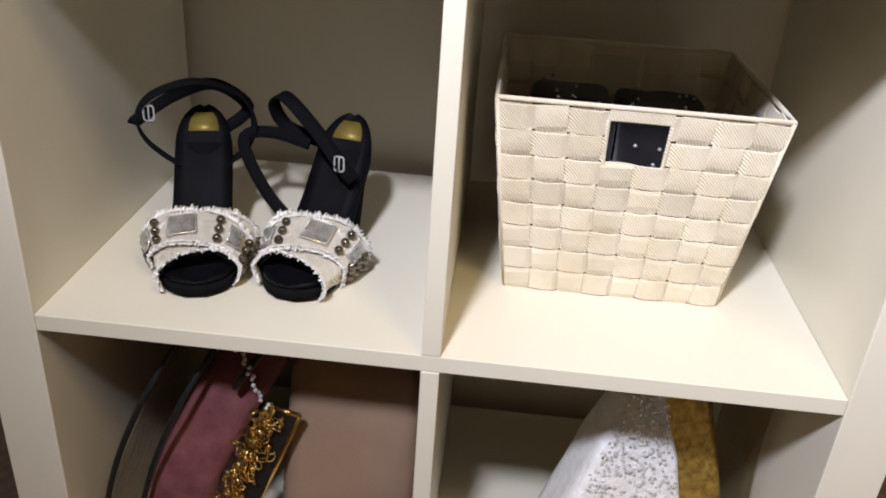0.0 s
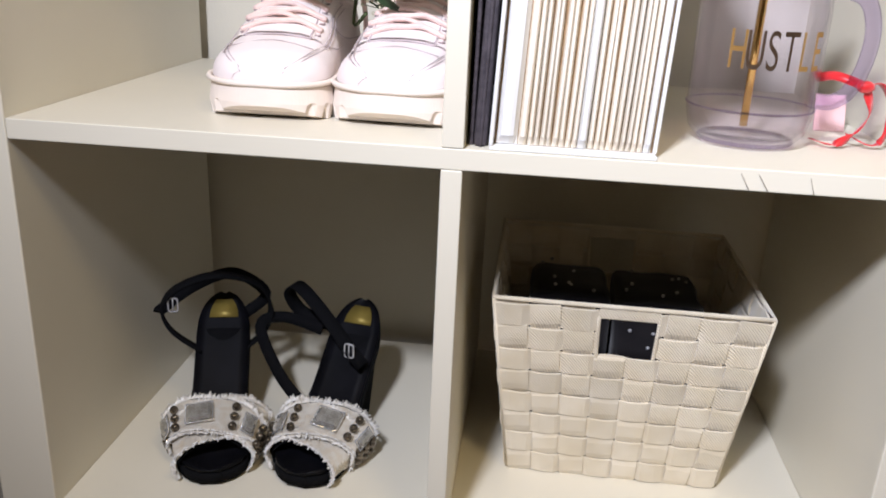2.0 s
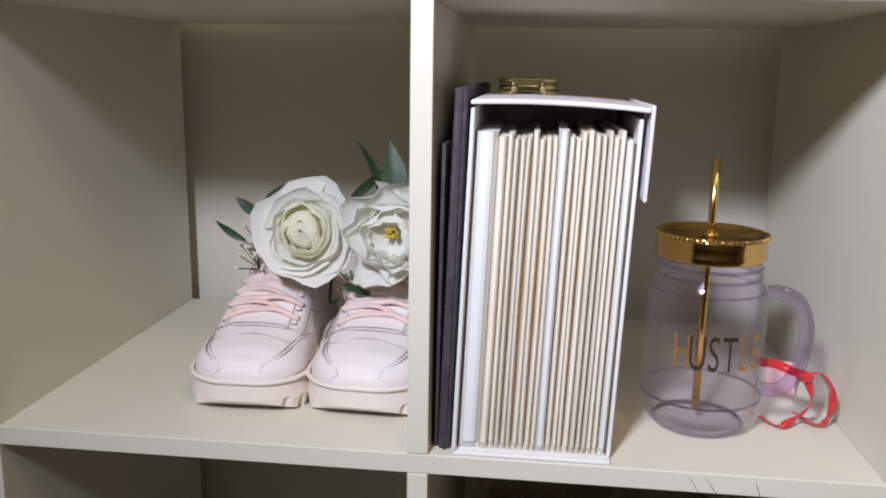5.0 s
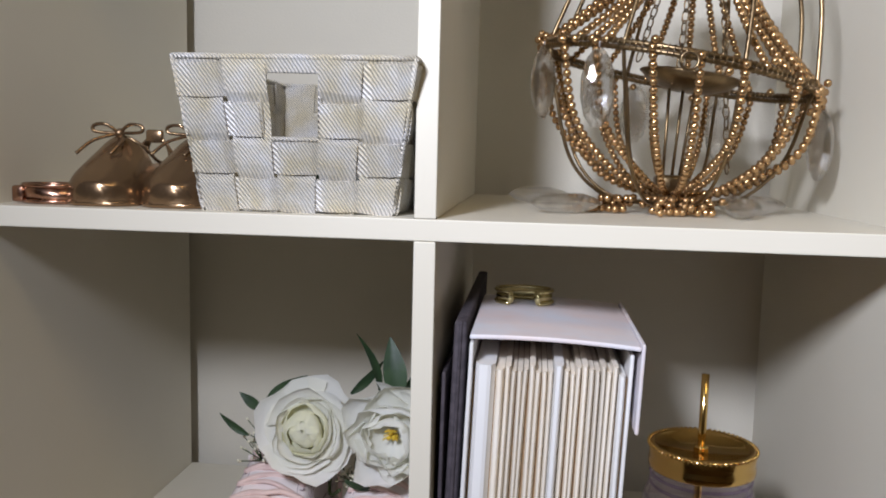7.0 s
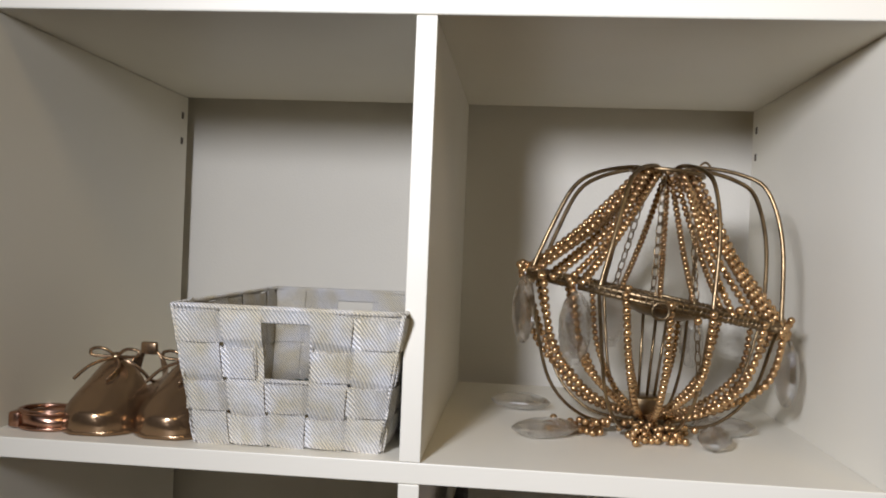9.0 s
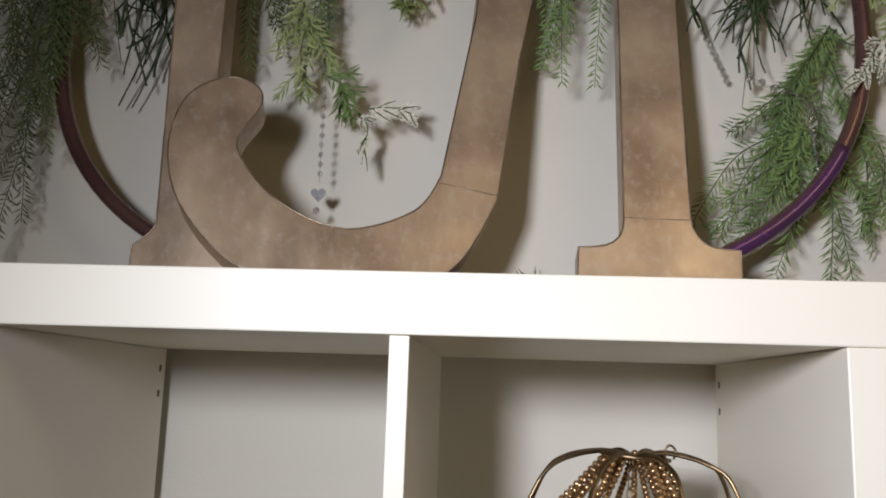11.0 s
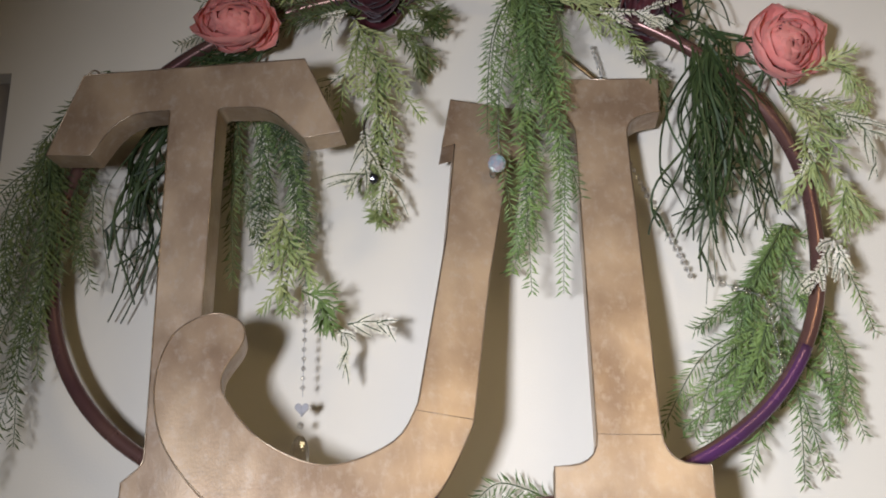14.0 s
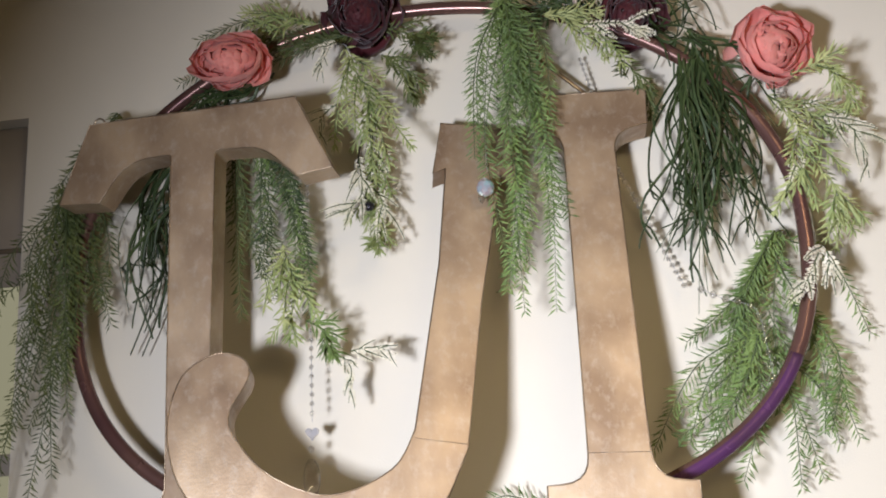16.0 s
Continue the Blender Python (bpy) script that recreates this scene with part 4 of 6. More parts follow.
for cx, cz in ((-0.086, 0.028), (-0.078, 0.046), (-0.092, 0.012), (-0.002, -0.004), (0.010, -0.016)):
    bm = bmesh.new()
    tips = [Vector((cx + rng.uniform(-0.012, 0.012), -0.045 + rng.uniform(-0.01, 0.01), cz + rng.uniform(-0.012, 0.016))) for _ in range(14)]
    for p in tips:
        tube([(cx + 0.008, -0.04, cz - 0.012), p], 0.0005, 3, bm)
    part("twig", bm, M_STEM, spray)
    part("buds", balls(tips, 0.0017, u=6, v=4), M_ASTILBE, spray, kind="stuff")
part("stem", tube(spline([(-0.088, -0.045, 0.02), (-0.05, -0.02, 0.03), (0.0, 0.0, 0.03), (0.03, 0.0, 0.05)], 5), 0.0016, 6), M_STEM, spray)
part("stem", tube(spline([(-0.02, 0.0, 0.02), (-0.02, -0.03, -0.03), (-0.005, -0.05, -0.020)], 5), 0.0016, 6), M_STEM, spray)


# ---- card box, folder, clip ----
card_box = thing("card_file_box", (0.088, 0.0, 0.7407), "white card box open in front, holding a pleated cream accordion file", "box")
LEANX = 0.035   # the box leans to the side by this much per metre


def lean(x, z):
    return x + LEANX * z


def leaning_panel(x0, x1, y0, y1, z0, z1, bevel=0.001):
    bm = box(x0, x1, y0, y1, z0, z1, bevel)
    for v in bm.verts:
        v.co.x = lean(v.co.x, v.co.z)
    return bm


part("bottom_panel", leaning_panel(-0.062, 0.057, 0.002, 0.178, 0.0, 0.003), M_WHITECARD, card_box, smooth=False)
part("side_panel", leaning_panel(-0.0625, -0.0595, 0.002, 0.178, 0.003, 0.2615), M_WHITECARD, card_box, smooth=False)
part("side_panel", leaning_panel(0.0545, 0.0575, 0.012, 0.178, 0.003, 0.2555), M_WHITECARD, card_box, smooth=False)
part("back_panel", leaning_panel(-0.062, 0.057, 0.178, 0.181, 0.0, 0.2615), M_WHITECARD, card_box, smooth=False)
bm = box(-0.063, 0.061, 0.004, 0.182, 0.2615, 0.265, 0.0012)
bmesh.ops.subdivide_edges(bm, edges=[e for e in bm.edges if abs(e.verts[0].co.x - e.verts[1].co.x) > 0.05], cuts=8)
for v in bm.verts:
    v.co.z += 0.0025 * (1 - (v.co.x / 0.066) ** 2) - 0.002 * (v.co.x / 0.066)
    v.co.x = lean(v.co.x, v.co.z)
part("top_flap", bm, M_PINKCARD, card_box, "pale pink and grey card lid", smooth=False)
part("front_flap", leaning_panel(0.0612, 0.0640, 0.004, 0.181, 0.1985, 0.2655), M_PINKCARD, card_box, smooth=False)
rng = random.Random(21)
part("gusset", leaning_panel(-0.0590, 0.0540, 0.0135, 0.170, 0.0035, 0.2380, 0.0), M_KRAFT, card_box, "brown kraft paper gusset behind the pleats", smooth=False)
x, k = -0.0578, 0
while x < 0.0500:
    wide = {0: 0.0150, 1: 0.0062, 10: 0.0068}.get(k, rng.uniform(0.0034, 0.0043))
    if x > 0.044:
        wide = 0.0525 - x
    zt, sag = 0.2435 + rng.uniform(-0.0035, 0.0035), rng.uniform(-0.0010, 0.0010)
    nose = 0.0062 if wide < 0.0060 else 0.0085      # how far the fold stands forward of the valley
    bm, rows = bmesh.new(), []
    for j in range(8):      # one pleat: a pointed fold towards the opening, closed to a point at its foot
        z = 0.0035 + (zt - 0.0035) * (0.0, 0.03, 0.2, 0.4, 0.6, 0.8, 0.95, 1.0)[j]
        xx = lean(x + sag * math.sin(math.pi * j / 7), z)
        yf = 0.0135 - nose * (0.25 if j == 0 else 1.0)
        rows.append([bm.verts.new(c) for c in ((xx, 0.168, z), (xx, 0.0125, z), (xx + wide * 0.22, yf + 0.0008, z), (xx + wide * 0.62, yf, z), (xx + wide * 0.80, yf + 0.0010, z), (xx + wide, 0.0128, z), (xx + wide, 0.168, z))])
    for a, b in zip(rows, rows[1:]):
        for q in range(7):
            bm.faces.new((a[q], a[(q + 1) % 7], b[(q + 1) % 7], b[q]))
    bm.faces.new(rows[0][::-1])
    bm.faces.new(rows[-1])
    part("pleat", bm, M_WHITECARD if k in (0, 10) or x > 0.044 else M_CARD, card_box, smooth=False)
    x += wide + 0.0006
    k += 1

folder = thing("fabric_folder", (0.0175, 0.012, 0.7407), "dark plum fabric-covered folder standing against the divider", "folder")
bm = box(-0.0035, 0.0060, 0, 0.27, 0, 0.275, 0.002)
for v in bm.verts:
    v.co.x += 0.030 * v.co.z
part("cover", bm, M_FOLDER, folder)
bm = box(-0.0070, -0.0040, 0.004, 0.26, 0, 0.235, 0.001)
for v in bm.verts:
    v.co.x += 0.012 * v.co.z
part("back_cover", bm, M_FOLDER, folder)
part("trim", tube([(-0.0045 + 0.03 * z + 0.006, 0.0, z) for z in [0.275 * q / 60 for q in range(61)]], lambda t: 0.0013 + 0.0005 * math.sin(t * 380), 6), M_FOLDER, folder, "stitched edge trim")

clip = thing("gold_cuff", (0.072, 0.142, 1.0085), "shiny pale gold open cuff bracelet lying on the card box", "bracelet")
oval = [(0.024 * math.cos(a), 0.017 * math.sin(a)) for a in [math.radians(-60 + 300 * q / 40) for q in range(41)]]
band = [Vector((x, y, 0.0070)) for x, y in oval]
part("band", strip(band, 0.0105, 0.0016, lambda i: (band[i].x, band[i].y * 1.5, 0.0)), M_PALEGOLD, clip)
for z in (0.0020, 0.0120):
    part("edge", tube([(x * 1.03, y * 1.03, z) for x, y in oval], 0.0019, 6), M_PALEGOLD, clip)
for x, y in (oval[0], oval[-1]):
    part("end_cap", ball((x, y, 0.0070), 0.0044, u=10, v=8, squash=(0.8, 0.8, 1.4)), M_PALEGOLD, clip)

# ---- mug ----
mug = thing("jar_mug", (0.224, 0.096, 0.7408), "lilac clear plastic mason-jar mug with gold lid and straw", "mug")
mug.matrix_world = mug.matrix_world @ Matrix.Diagonal((0.96, 0.96, 1.03, 1))
outer = [(0.0, 0.000), (0.030, 0.000), (0.040, 0.003), (0.047, 0.010), (0.0505, 0.022), (0.0512, 0.030), (0.0515, 0.105), (0.050, 0.118), (0.046, 0.128), (0.0435, 0.132), (0.0445, 0.135), (0.0445, 0.140), (0.0430, 0.143), (0.0430, 0.150)]
inner = [(0.0415, 0.150), (0.0415, 0.131), (0.0440, 0.124), (0.0478, 0.112), (0.0490, 0.104), (0.0488, 0.026), (0.0455, 0.013), (0.038, 0.006), (0.0, 0.004)]
bm = lathe([(max(r, 0.0002) * 0.97, z * 0.955) for r, z in outer + inner], 56)
part("jar", bm, M_LILAC, mug, "clear lilac plastic jar")
ridge = [(0.0502 * math.cos(a), 0.0502 * math.sin(a), 0.0287) for a in [2 * math.pi * q / 56 for q in range(56)]]
part("base_seam", tube(ridge, 0.0009, 5, closed=True), M_LILAC_H, mug)
for r, z, w in ((0.0425, 0.1255, 0.0013), (0.0425, 0.1335, 0.0013), (0.0465, 0.1150, 0.0009), (0.0370, 0.0030, 0.0016)):
    part("moulded_ring", tube([(r * math.cos(a), r * math.sin(a), z) for a in [2 * math.pi * q / 48 for q in range(48)]], w, 6, closed=True), M_LILAC_H, mug)
handle = spline([(0.047, -0.012, 0.114), (0.057, -0.015, 0.115), (0.071, -0.018, 0.108), (0.078, -0.020, 0.088), (0.076, -0.020, 0.062), (0.068, -0.018, 0.043), (0.058, -0.015, 0.036), (0.048, -0.012, 0.036)], 6)
part("handle", tube(handle, 0.0044, 12, flat=1.35), M_LILAC_H, mug, "curved clear lilac handle")
lid = part("lid", lathe([(r * 0.97, z - 0.007) for r, z in [(0.0003, 0.150), (0.040, 0.150), (0.0455, 0.146), (0.0465, 0.147), (0.0465, 0.152), (0.0455, 0.154), (0.0462, 0.157), (0.0462, 0.163), (0.0450, 0.1655), (0.0425, 0.166), (0.0405, 0.1645), (0.0395, 0.1625), (0.004, 0.1625), (0.0003, 0.1625)]], 72), M_GOLD, mug, "shiny gold screw lid")
part("beading", balls([(0.0449 * math.cos(a), 0.0449 * math.sin(a), 0.1575) for a in [2 * math.pi * q / 66 for q in range(66)]], 0.0019, u=6, v=4), M_GOLD, lid)
part("straw", tube([(-0.002, 0.0, 0.012), (-0.002, 0.0, 0.10), (-0.001, 0.0, 0.165), (-0.001, 0.0, 0.2165)], 0.0033, 14), M_GOLD, mug, "gold metal straw")
part("straw_ring", lathe([(0.003, 0.1556), (0.0062, 0.1556), (0.0062, 0.1572), (0.003, 0.158)], 20), M_GOLD, mug, m=pose(-0.001, 0, 0))
for i, ch in enumerate("HUSTLE"):
    cu = bpy.data.curves.new("glyph", "FONT")
    cu.body, cu.size, cu.extrude, cu.align_x = ch, 0.038, 0.0003, "CENTER"
    tmp = new("glyph", cu)
    me = bpy.data.meshes.new_from_object(tmp.evaluated_get(bpy.context.evaluated_depsgraph_get()))
    bpy.data.objects.remove(tmp)
    ang = math.radians(-84 + (i - 2.5) * 14.5)
    for v in me.vertices:      # wrap the glyph round the jar
        a = ang + v.co.x * 0.56 / 0.0508
        v.co = Vector((0.0508 * math.cos(a), 0.0508 * math.sin(a), 0.060 + v.co.y * 1.04))
    me.materials.append(M_INK_G if i in (0, 4, 5) else M_INK_D)
    place("letter", me, mug)

ribbon = thing("red_ribbon", (0.300, 0.085, 0.7408), "curled narrow red satin ribbon tied to the mug handle", "ribbon")
loop = spline([(-0.022, 0.020, 0.004), (-0.010, 0.005, 0.003), (0.006, 0.008, 0.012), (0.012, 0.0, 0.030), (0.006, -0.002, 0.048), (0.016, 0.0, 0.052), (0.028, 0.004, 0.036), (0.030, 0.008, 0.014), (0.022, 0.012, 0.003), (0.004, 0.020, 0.010)], 7)
part("loop", strip(loop, 0.0065, 0.0006, lambda i: (0.3 + 0.5 * math.sin(i * 0.12), -0.2, 0.9 * math.cos(i * 0.10))), M_RED, ribbon)
part("knot", ball((0.003, -0.004, 0.050), 0.006, u=10, v=8, squash=(1.2, 0.7, 0.8)), M_RED, ribbon)
part("tail", strip(spline([(0.003, 0.0, 0.050), (-0.008, -0.002, 0.054), (-0.018, 0.006, 0.056), (-0.026, 0.02, 0.052)], 6), 0.007, 0.0006, (0.1, -1, 0.3)), M_RED, ribbon)
tag = thing("pink_card", (0.288, 0.165, 0.7408), "small pink paper card leaning behind the jar mug", "card")
bm = box(0.010, 0.036, -0.001, 0.001, 0, 0.030, 0.0006)
for v in bm.verts:
    v.co.y += 0.35 * v.co.z
part("sheet", bm, M_PINKTAG, tag)


# ---- gold ballet shoes ----
def ballet_flat(x, y, turn, label):
    s = thing("ballet_flat", (x, y, 1.0917), label, "shoe", "pair of ballet flats", turn=(0, 0, turn))
    L = 0.125

    def half(t):
        return 0.0315 * (1 - max(0, (0.24 - t) / 0.24) ** 2.6 * 0.62) * (1 - 0.20 * max(0, t - 0.45)) * (1 - max(0, (t - 0.86) / 0.14) ** 2 * 0.55)
    bm, rows = bmesh.new(), []
    for i in range(25):
        t = i / 24
        w = half(t) + 0.0012
        rows.append([bm.verts.new(c) for c in ((-w, t * L, 0.0), (w, t * L, 0.0), (w, t * L, 0.0042), (-w, t * L, 0.0042))])
    for a, b in zip(rows, rows[1:]):
        for k in range(4):
            bm.faces.new((a[k], a[(k + 1) % 4], b[(k + 1) % 4], b[k]))
    bm.faces.new(rows[0][::-1])
    bm.faces.new(rows[-1])
    part("sole", bm, M_SHOEGOLD, s)

    def skin(t, a):
        w, h = half(t), 0.015 + 0.036 * min(1, t / 0.42) ** 1.0 + (0.006 * (t - 0.4) if t > 0.4 else 0)
        ang = math.pi / 2 * (1 - a)
        c, sn = math.cos(ang), math.sin(ang)
        e = 0.72 + 0.30 * min(1, max(0, t - 0.06) / 0.36)
        return Vector((math.copysign(abs(c) ** e, c) * w, t * L - 0.003 * (1 - t) * abs(sn), 0.003 + h * abs(sn) ** e))
    bm, rows = bmesh.new(), []
    for i in range(37):
        t = i / 36
        rows.append([bm.verts.new(skin(t, -1 + 2 * k / 20)) for k in range(21)])
    for i, (a, b) in enumerate(zip(rows, rows[1:])):
        for k in range(20):
            if 0.44 < i / 36 < 0.93 and abs(k - 9.5) < 6:
                continue
            bm.faces.new((a[k], a[k + 1], b[k + 1], b[k]))
    bm.faces.new(rows[0][::-1])
    part("upper", bm, M_SHOEGOLD, s, "creased metallic gold leather upper")
    part("insole", box(-0.020, 0.020, L * 0.42, L * 0.93, 0.005, 0.009, 0.001), M_LINING, s)
    part("binding", tube(spline([skin(t, a) for t, a in ((0.45, 0), (0.47, 0.35), (0.55, 0.58), (0.75, 0.60), (0.93, 0.5), (0.95, 0), (0.93, -0.5), (0.75, -0.60), (0.55, -0.58), (0.47, -0.35))], 5, closed=True), 0.0016, 6, closed=True), M_SHOEGOLD, s)
    part("heel_tab", box(-0.008, 0.008, L * 0.93, L * 0.97, 0.050, 0.062, 0.002), M_SHOEGOLD, s)
    c = skin(0.42, 0) + Vector((0, -0.002, 0.003))
    for sd in (-1, 1):
        part("bow_loop", tube(spline([c, c + Vector((sd * 0.010, -0.003, 0.007)), c + Vector((sd * 0.020, -0.003, 0.006)), c + Vector((sd * 0.019, -0.003, 0.001)), c], 6), 0.0015, 6), M_SHOEGOLD, s)
        part("bow_tail", tube(spline([c, c + Vector((sd * 0.012 - 0.004, -0.012, -0.006)), c + Vector((sd * 0.014 - 0.012, -0.022, -0.017))], 6), 0.0015, 6), M_SHOEGOLD, s)
    part("bow_knot", ball(c, 0.0042, u=10, v=8), M_SHOEGOLD, s)


ballet_flat(-0.262, 0.018, 2, "small metallic gold ballet flat with a thin bow")
ballet_flat(-0.203, 0.020, -2, "small metallic gold ballet flat half hidden by the basket")
cuff = thing("rose_gold_cuff", (-0.306, 0.040, 1.0917), "rose gold cuff bracelet lying on the shelf", "bracelet")
pts = [(0.023 * math.cos(a), 0.018 * math.sin(a), 0.0080 + 0.002 * math.sin(a * 2)) for a in [2 * math.pi * q / 40 for q in range(40)]]
part("band", strip(pts + pts[:1], 0.013, 0.0016, lambda i: (pts[i % 40][0], pts[i % 40][1] * 1.4, 0.0)), M_ROSEGOLD, cuff)
for z in (0.002, 0.0145):
    part("edge", tube([(p[0] * 1.03, p[1] * 1.03, z) for p in pts], 0.0018, 6, closed=True), M_ROSEGOLD, cuff)
part("clasp", box(-0.028, -0.018, -0.014, 0.002, 0.001, 0.014, 0.002), M_ROSEGOLD, cuff)

# ---- beaded wire orb ----
CO = Vector((0.197, 0.165, 1.0925))
orb = thing("beaded_orb", CO, "gold wire orb chandelier draped with gold beads and crystals", "chandelier")
TILT_M = Matrix.Rotation(radians(10), 4, "Y")
EQ, RR, ZE, ZT, ZB = Vector((0, 0, 0.122)), 0.117, 0.122, 0.240, 0.010


def eq(a, r=RR):
    return EQ + TILT_M @ Vector((r * math.cos(a), r * math.sin(a), 0))


TOPC, BOTC = Vector((0.011, 0.0, ZT - 0.003)), Vector((0.0, 0.0, ZB))
for dz in (-0.0022, 0.0022):
    part("equator_ring", tube([eq(2 * math.pi * q / 60) + Vector((0, 0, dz)) for q in range(60)], 0.0021, 7, closed=True), M_GOLDTHREAD, orb, "wrapped brass wire hoop")
wrap = [eq(2 * math.pi * q / 1200, RR + 0.0030 * math.cos(q * 0.82)) + Vector((0, 0, 0.0048 * math.sin(q * 0.82))) for q in range(1201)]
part("wire_wrap", tube(wrap, 0.0006, 3), M_GOLDTHREAD, orb)
part("top_ring", tube([TOPC + Vector((0.033 * math.cos(a), 0.033 * math.sin(a), -0.003 * math.cos(a))) for a in [2 * math.pi * q / 32 for q in range(32)]], 0.0018, 6, closed=True), M_GOLDTHREAD, orb)
rng = random.Random(4)
for k in range(8):
    a = 2 * math.pi * (k + 0.35) / 8
    d = Vector((math.cos(a), math.sin(a), 0))
    e = eq(a)
    part("upper_wire", tube(spline([TOPC + d * 0.010 + Vector((0, 0, 0.001)), TOPC + d * 0.034 + Vector((0, 0, 0.004)), TOPC + d * 0.068 + Vector((0, 0, -0.003)), TOPC + d * 0.090 + Vector((0, 0, -0.018)), e.lerp(TOPC + d * 0.103 + Vector((0, 0, -0.040)), 0.75), e], 7), 0.0020, 6), M_GOLDTHREAD, orb)
    part("lower_wire", tube(spline([e, e.lerp(BOTC + d * 0.106 + Vector((0, 0, 0.075)), 0.6), BOTC + d * 0.094 + Vector((0, 0, 0.036)), BOTC + d * 0.062 + Vector((0, 0, 0.004)), BOTC + d * 0.022 + Vector((0, 0, -0.003)), BOTC], 7), 0.0016, 6), M_GOLDTHREAD, orb)
BEAD_AT = []
for k in range(24):      # strands above: nearly straight swags from the crown to the hoop
    a = radians((158 + 9.5 * k, -60 + 9.5 * (k - 9), 40 + 19 * (k - 18))[0 if k < 9 else 1 if k < 18 else 2] + rng.uniform(-3, 3))
    d = Vector((math.cos(a), math.sin(a), 0))
    s0, s1 = TOPC + d * rng.uniform(0.010, 0.028) + Vector((0, 0, rng.uniform(-0.006, 0.002))), eq(a + rng.uniform(-0.08, 0.08), RR + 0.003)
    mid = s0.lerp(s1, 0.5) + Vector((0, 0, -rng.uniform(0.004, 0.012)))
    BEAD_AT += along(spline([s0, mid, s1], 12), 0.0066)
for k in range(18):      # strands below, gathered at the foot
    a = 2 * math.pi * (k + 0.4 + rng.uniform(-0.22, 0.22)) / 18
    d = Vector((math.cos(a), math.sin(a), 0))
    s0, s1 = eq(a, RR + 0.003), BOTC + d * rng.uniform(0.004, 0.020) + Vector((0, 0, 0.004))
    m1 = s0.lerp(s1, 0.36) + d * rng.uniform(0.010, 0.026) + Vector((0, 0, -0.018))
    m2 = s0.lerp(s1, 0.72) + d * rng.uniform(0.004, 0.020) + Vector((0, 0, -0.018))
    BEAD_AT += along(spline([s0, m1, m2, s1], 10), 0.0066)
for k in range(16):      # beads gathered over the hoop
    a = 2 * math.pi * (k + 0.3) / 16
    BEAD_AT += [eq(a + rng.uniform(-0.12, 0.12), RR + rng.uniform(0, 0.006)) + Vector((0, 0, rng.uniform(-0.012, 0.008))) for _ in range(10 if abs(math.cos(a)) > 0.9 else 1)]
pile = [Vector((rng.gauss(0.0, 0.016), rng.gauss(-0.040, 0.012), 0.0030 + 0.0045 * rng.choice((0, 0, 1, 2)))) for _ in range(70)]
pile += [Vector((-0.060 + rng.gauss(0, 0.016), -0.030 + rng.gauss(0, 0.006), 0.0030 + 0.0045 * rng.choice((0, 0, 1, 2)))) for _ in range(44)]
BEAD_AT += pile
BEAD_AT.sort(key=lambda p: p.y)
BEAD = mesh_of(balls([(0, 0, 0)], 0.0034, u=10, v=7), M_BEAD)
for p in BEAD_AT[:320]:
    place("bead", BEAD, orb, m=Matrix.Translation(p))
part("bead_mass", balls(BEAD_AT[320:], 0.0034), M_BEAD, orb, "gold beads on the far strands", kind="stuff")
part("candle_dish", lathe([(0.0003, 0.0), (0.020, 0.001), (0.034, 0.006), (0.044, 0.014), (0.043, 0.0155), (0.033, 0.008), (0.0003, 0.003)], 36), M_GOLDTHREAD, orb, "shallow brass candle dish", m=pose(0.010, 0.0, 0.104, 0, 8, 0))
part("foot_block", box(-0.014, 0.014, -0.012, 0.012, 0.012, 0.032, 0.003), M_GOLDTHREAD, orb)
for dx in (-0.012, 0.0, 0.010):
    part("centre_rod", tube([(dx * 0.6, 0.0, 0.02), (dx + 0.006, -0.004, 0.108)], 0.0014, 6), M_GOLDTHREAD, orb)


def chain(p0, p1, parent):
    p0, p1 = Vector(p0), Vector(p1)
    count = max(2, int((p1 - p0).length / 0.0095))
    up = (p1 - p0).normalized()
    for i in range(count):
        c = p0.lerp(p1, (i + 0.5) / count)
        sd = up.orthogonal().normalized()
        if i % 2:
            sd = up.cross(sd)
        part("chain_link", tube([c + up * 0.0062 * math.sin(a) + sd * 0.0030 * math.cos(a) for a in [2 * math.pi * q / 12 for q in range(12)]], 0.0007, 5, closed=True), M_GOLDTHREAD, parent)


chain(TOPC + Vector((-0.016, -0.01, 0)), eq(math.radians(215), 0.045), orb)
chain(TOPC + Vector((-0.004, -0.012, 0)), eq(math.radians(265), 0.030), orb)
chain(TOPC + Vector((0.022, 0, 0)), (0.048, 0.0, 0.035), orb)
part("hook", tube(spline([TOPC + Vector((0.030, 0, -0.004)), TOPC + Vector((0.029, 0, 0.006)), TOPC + Vector((0.034, 0, 0.011)), TOPC + Vector((0.039, 0, 0.006)), TOPC + Vector((0.037, 0, -0.002))], 5), 0.0011, 6), M_GOLDTHREAD, orb)
part("front_ring", tube([eq(math.radians(265), RR + 0.005) + Vector((0.0065 * math.cos(a), -0.002, -0.006 + 0.0065 * math.sin(a))) for a in [2 * math.pi * q / 18 for q in range(18)]], 0.0012, 6, closed=True), M_GOLDTHREAD, orb)


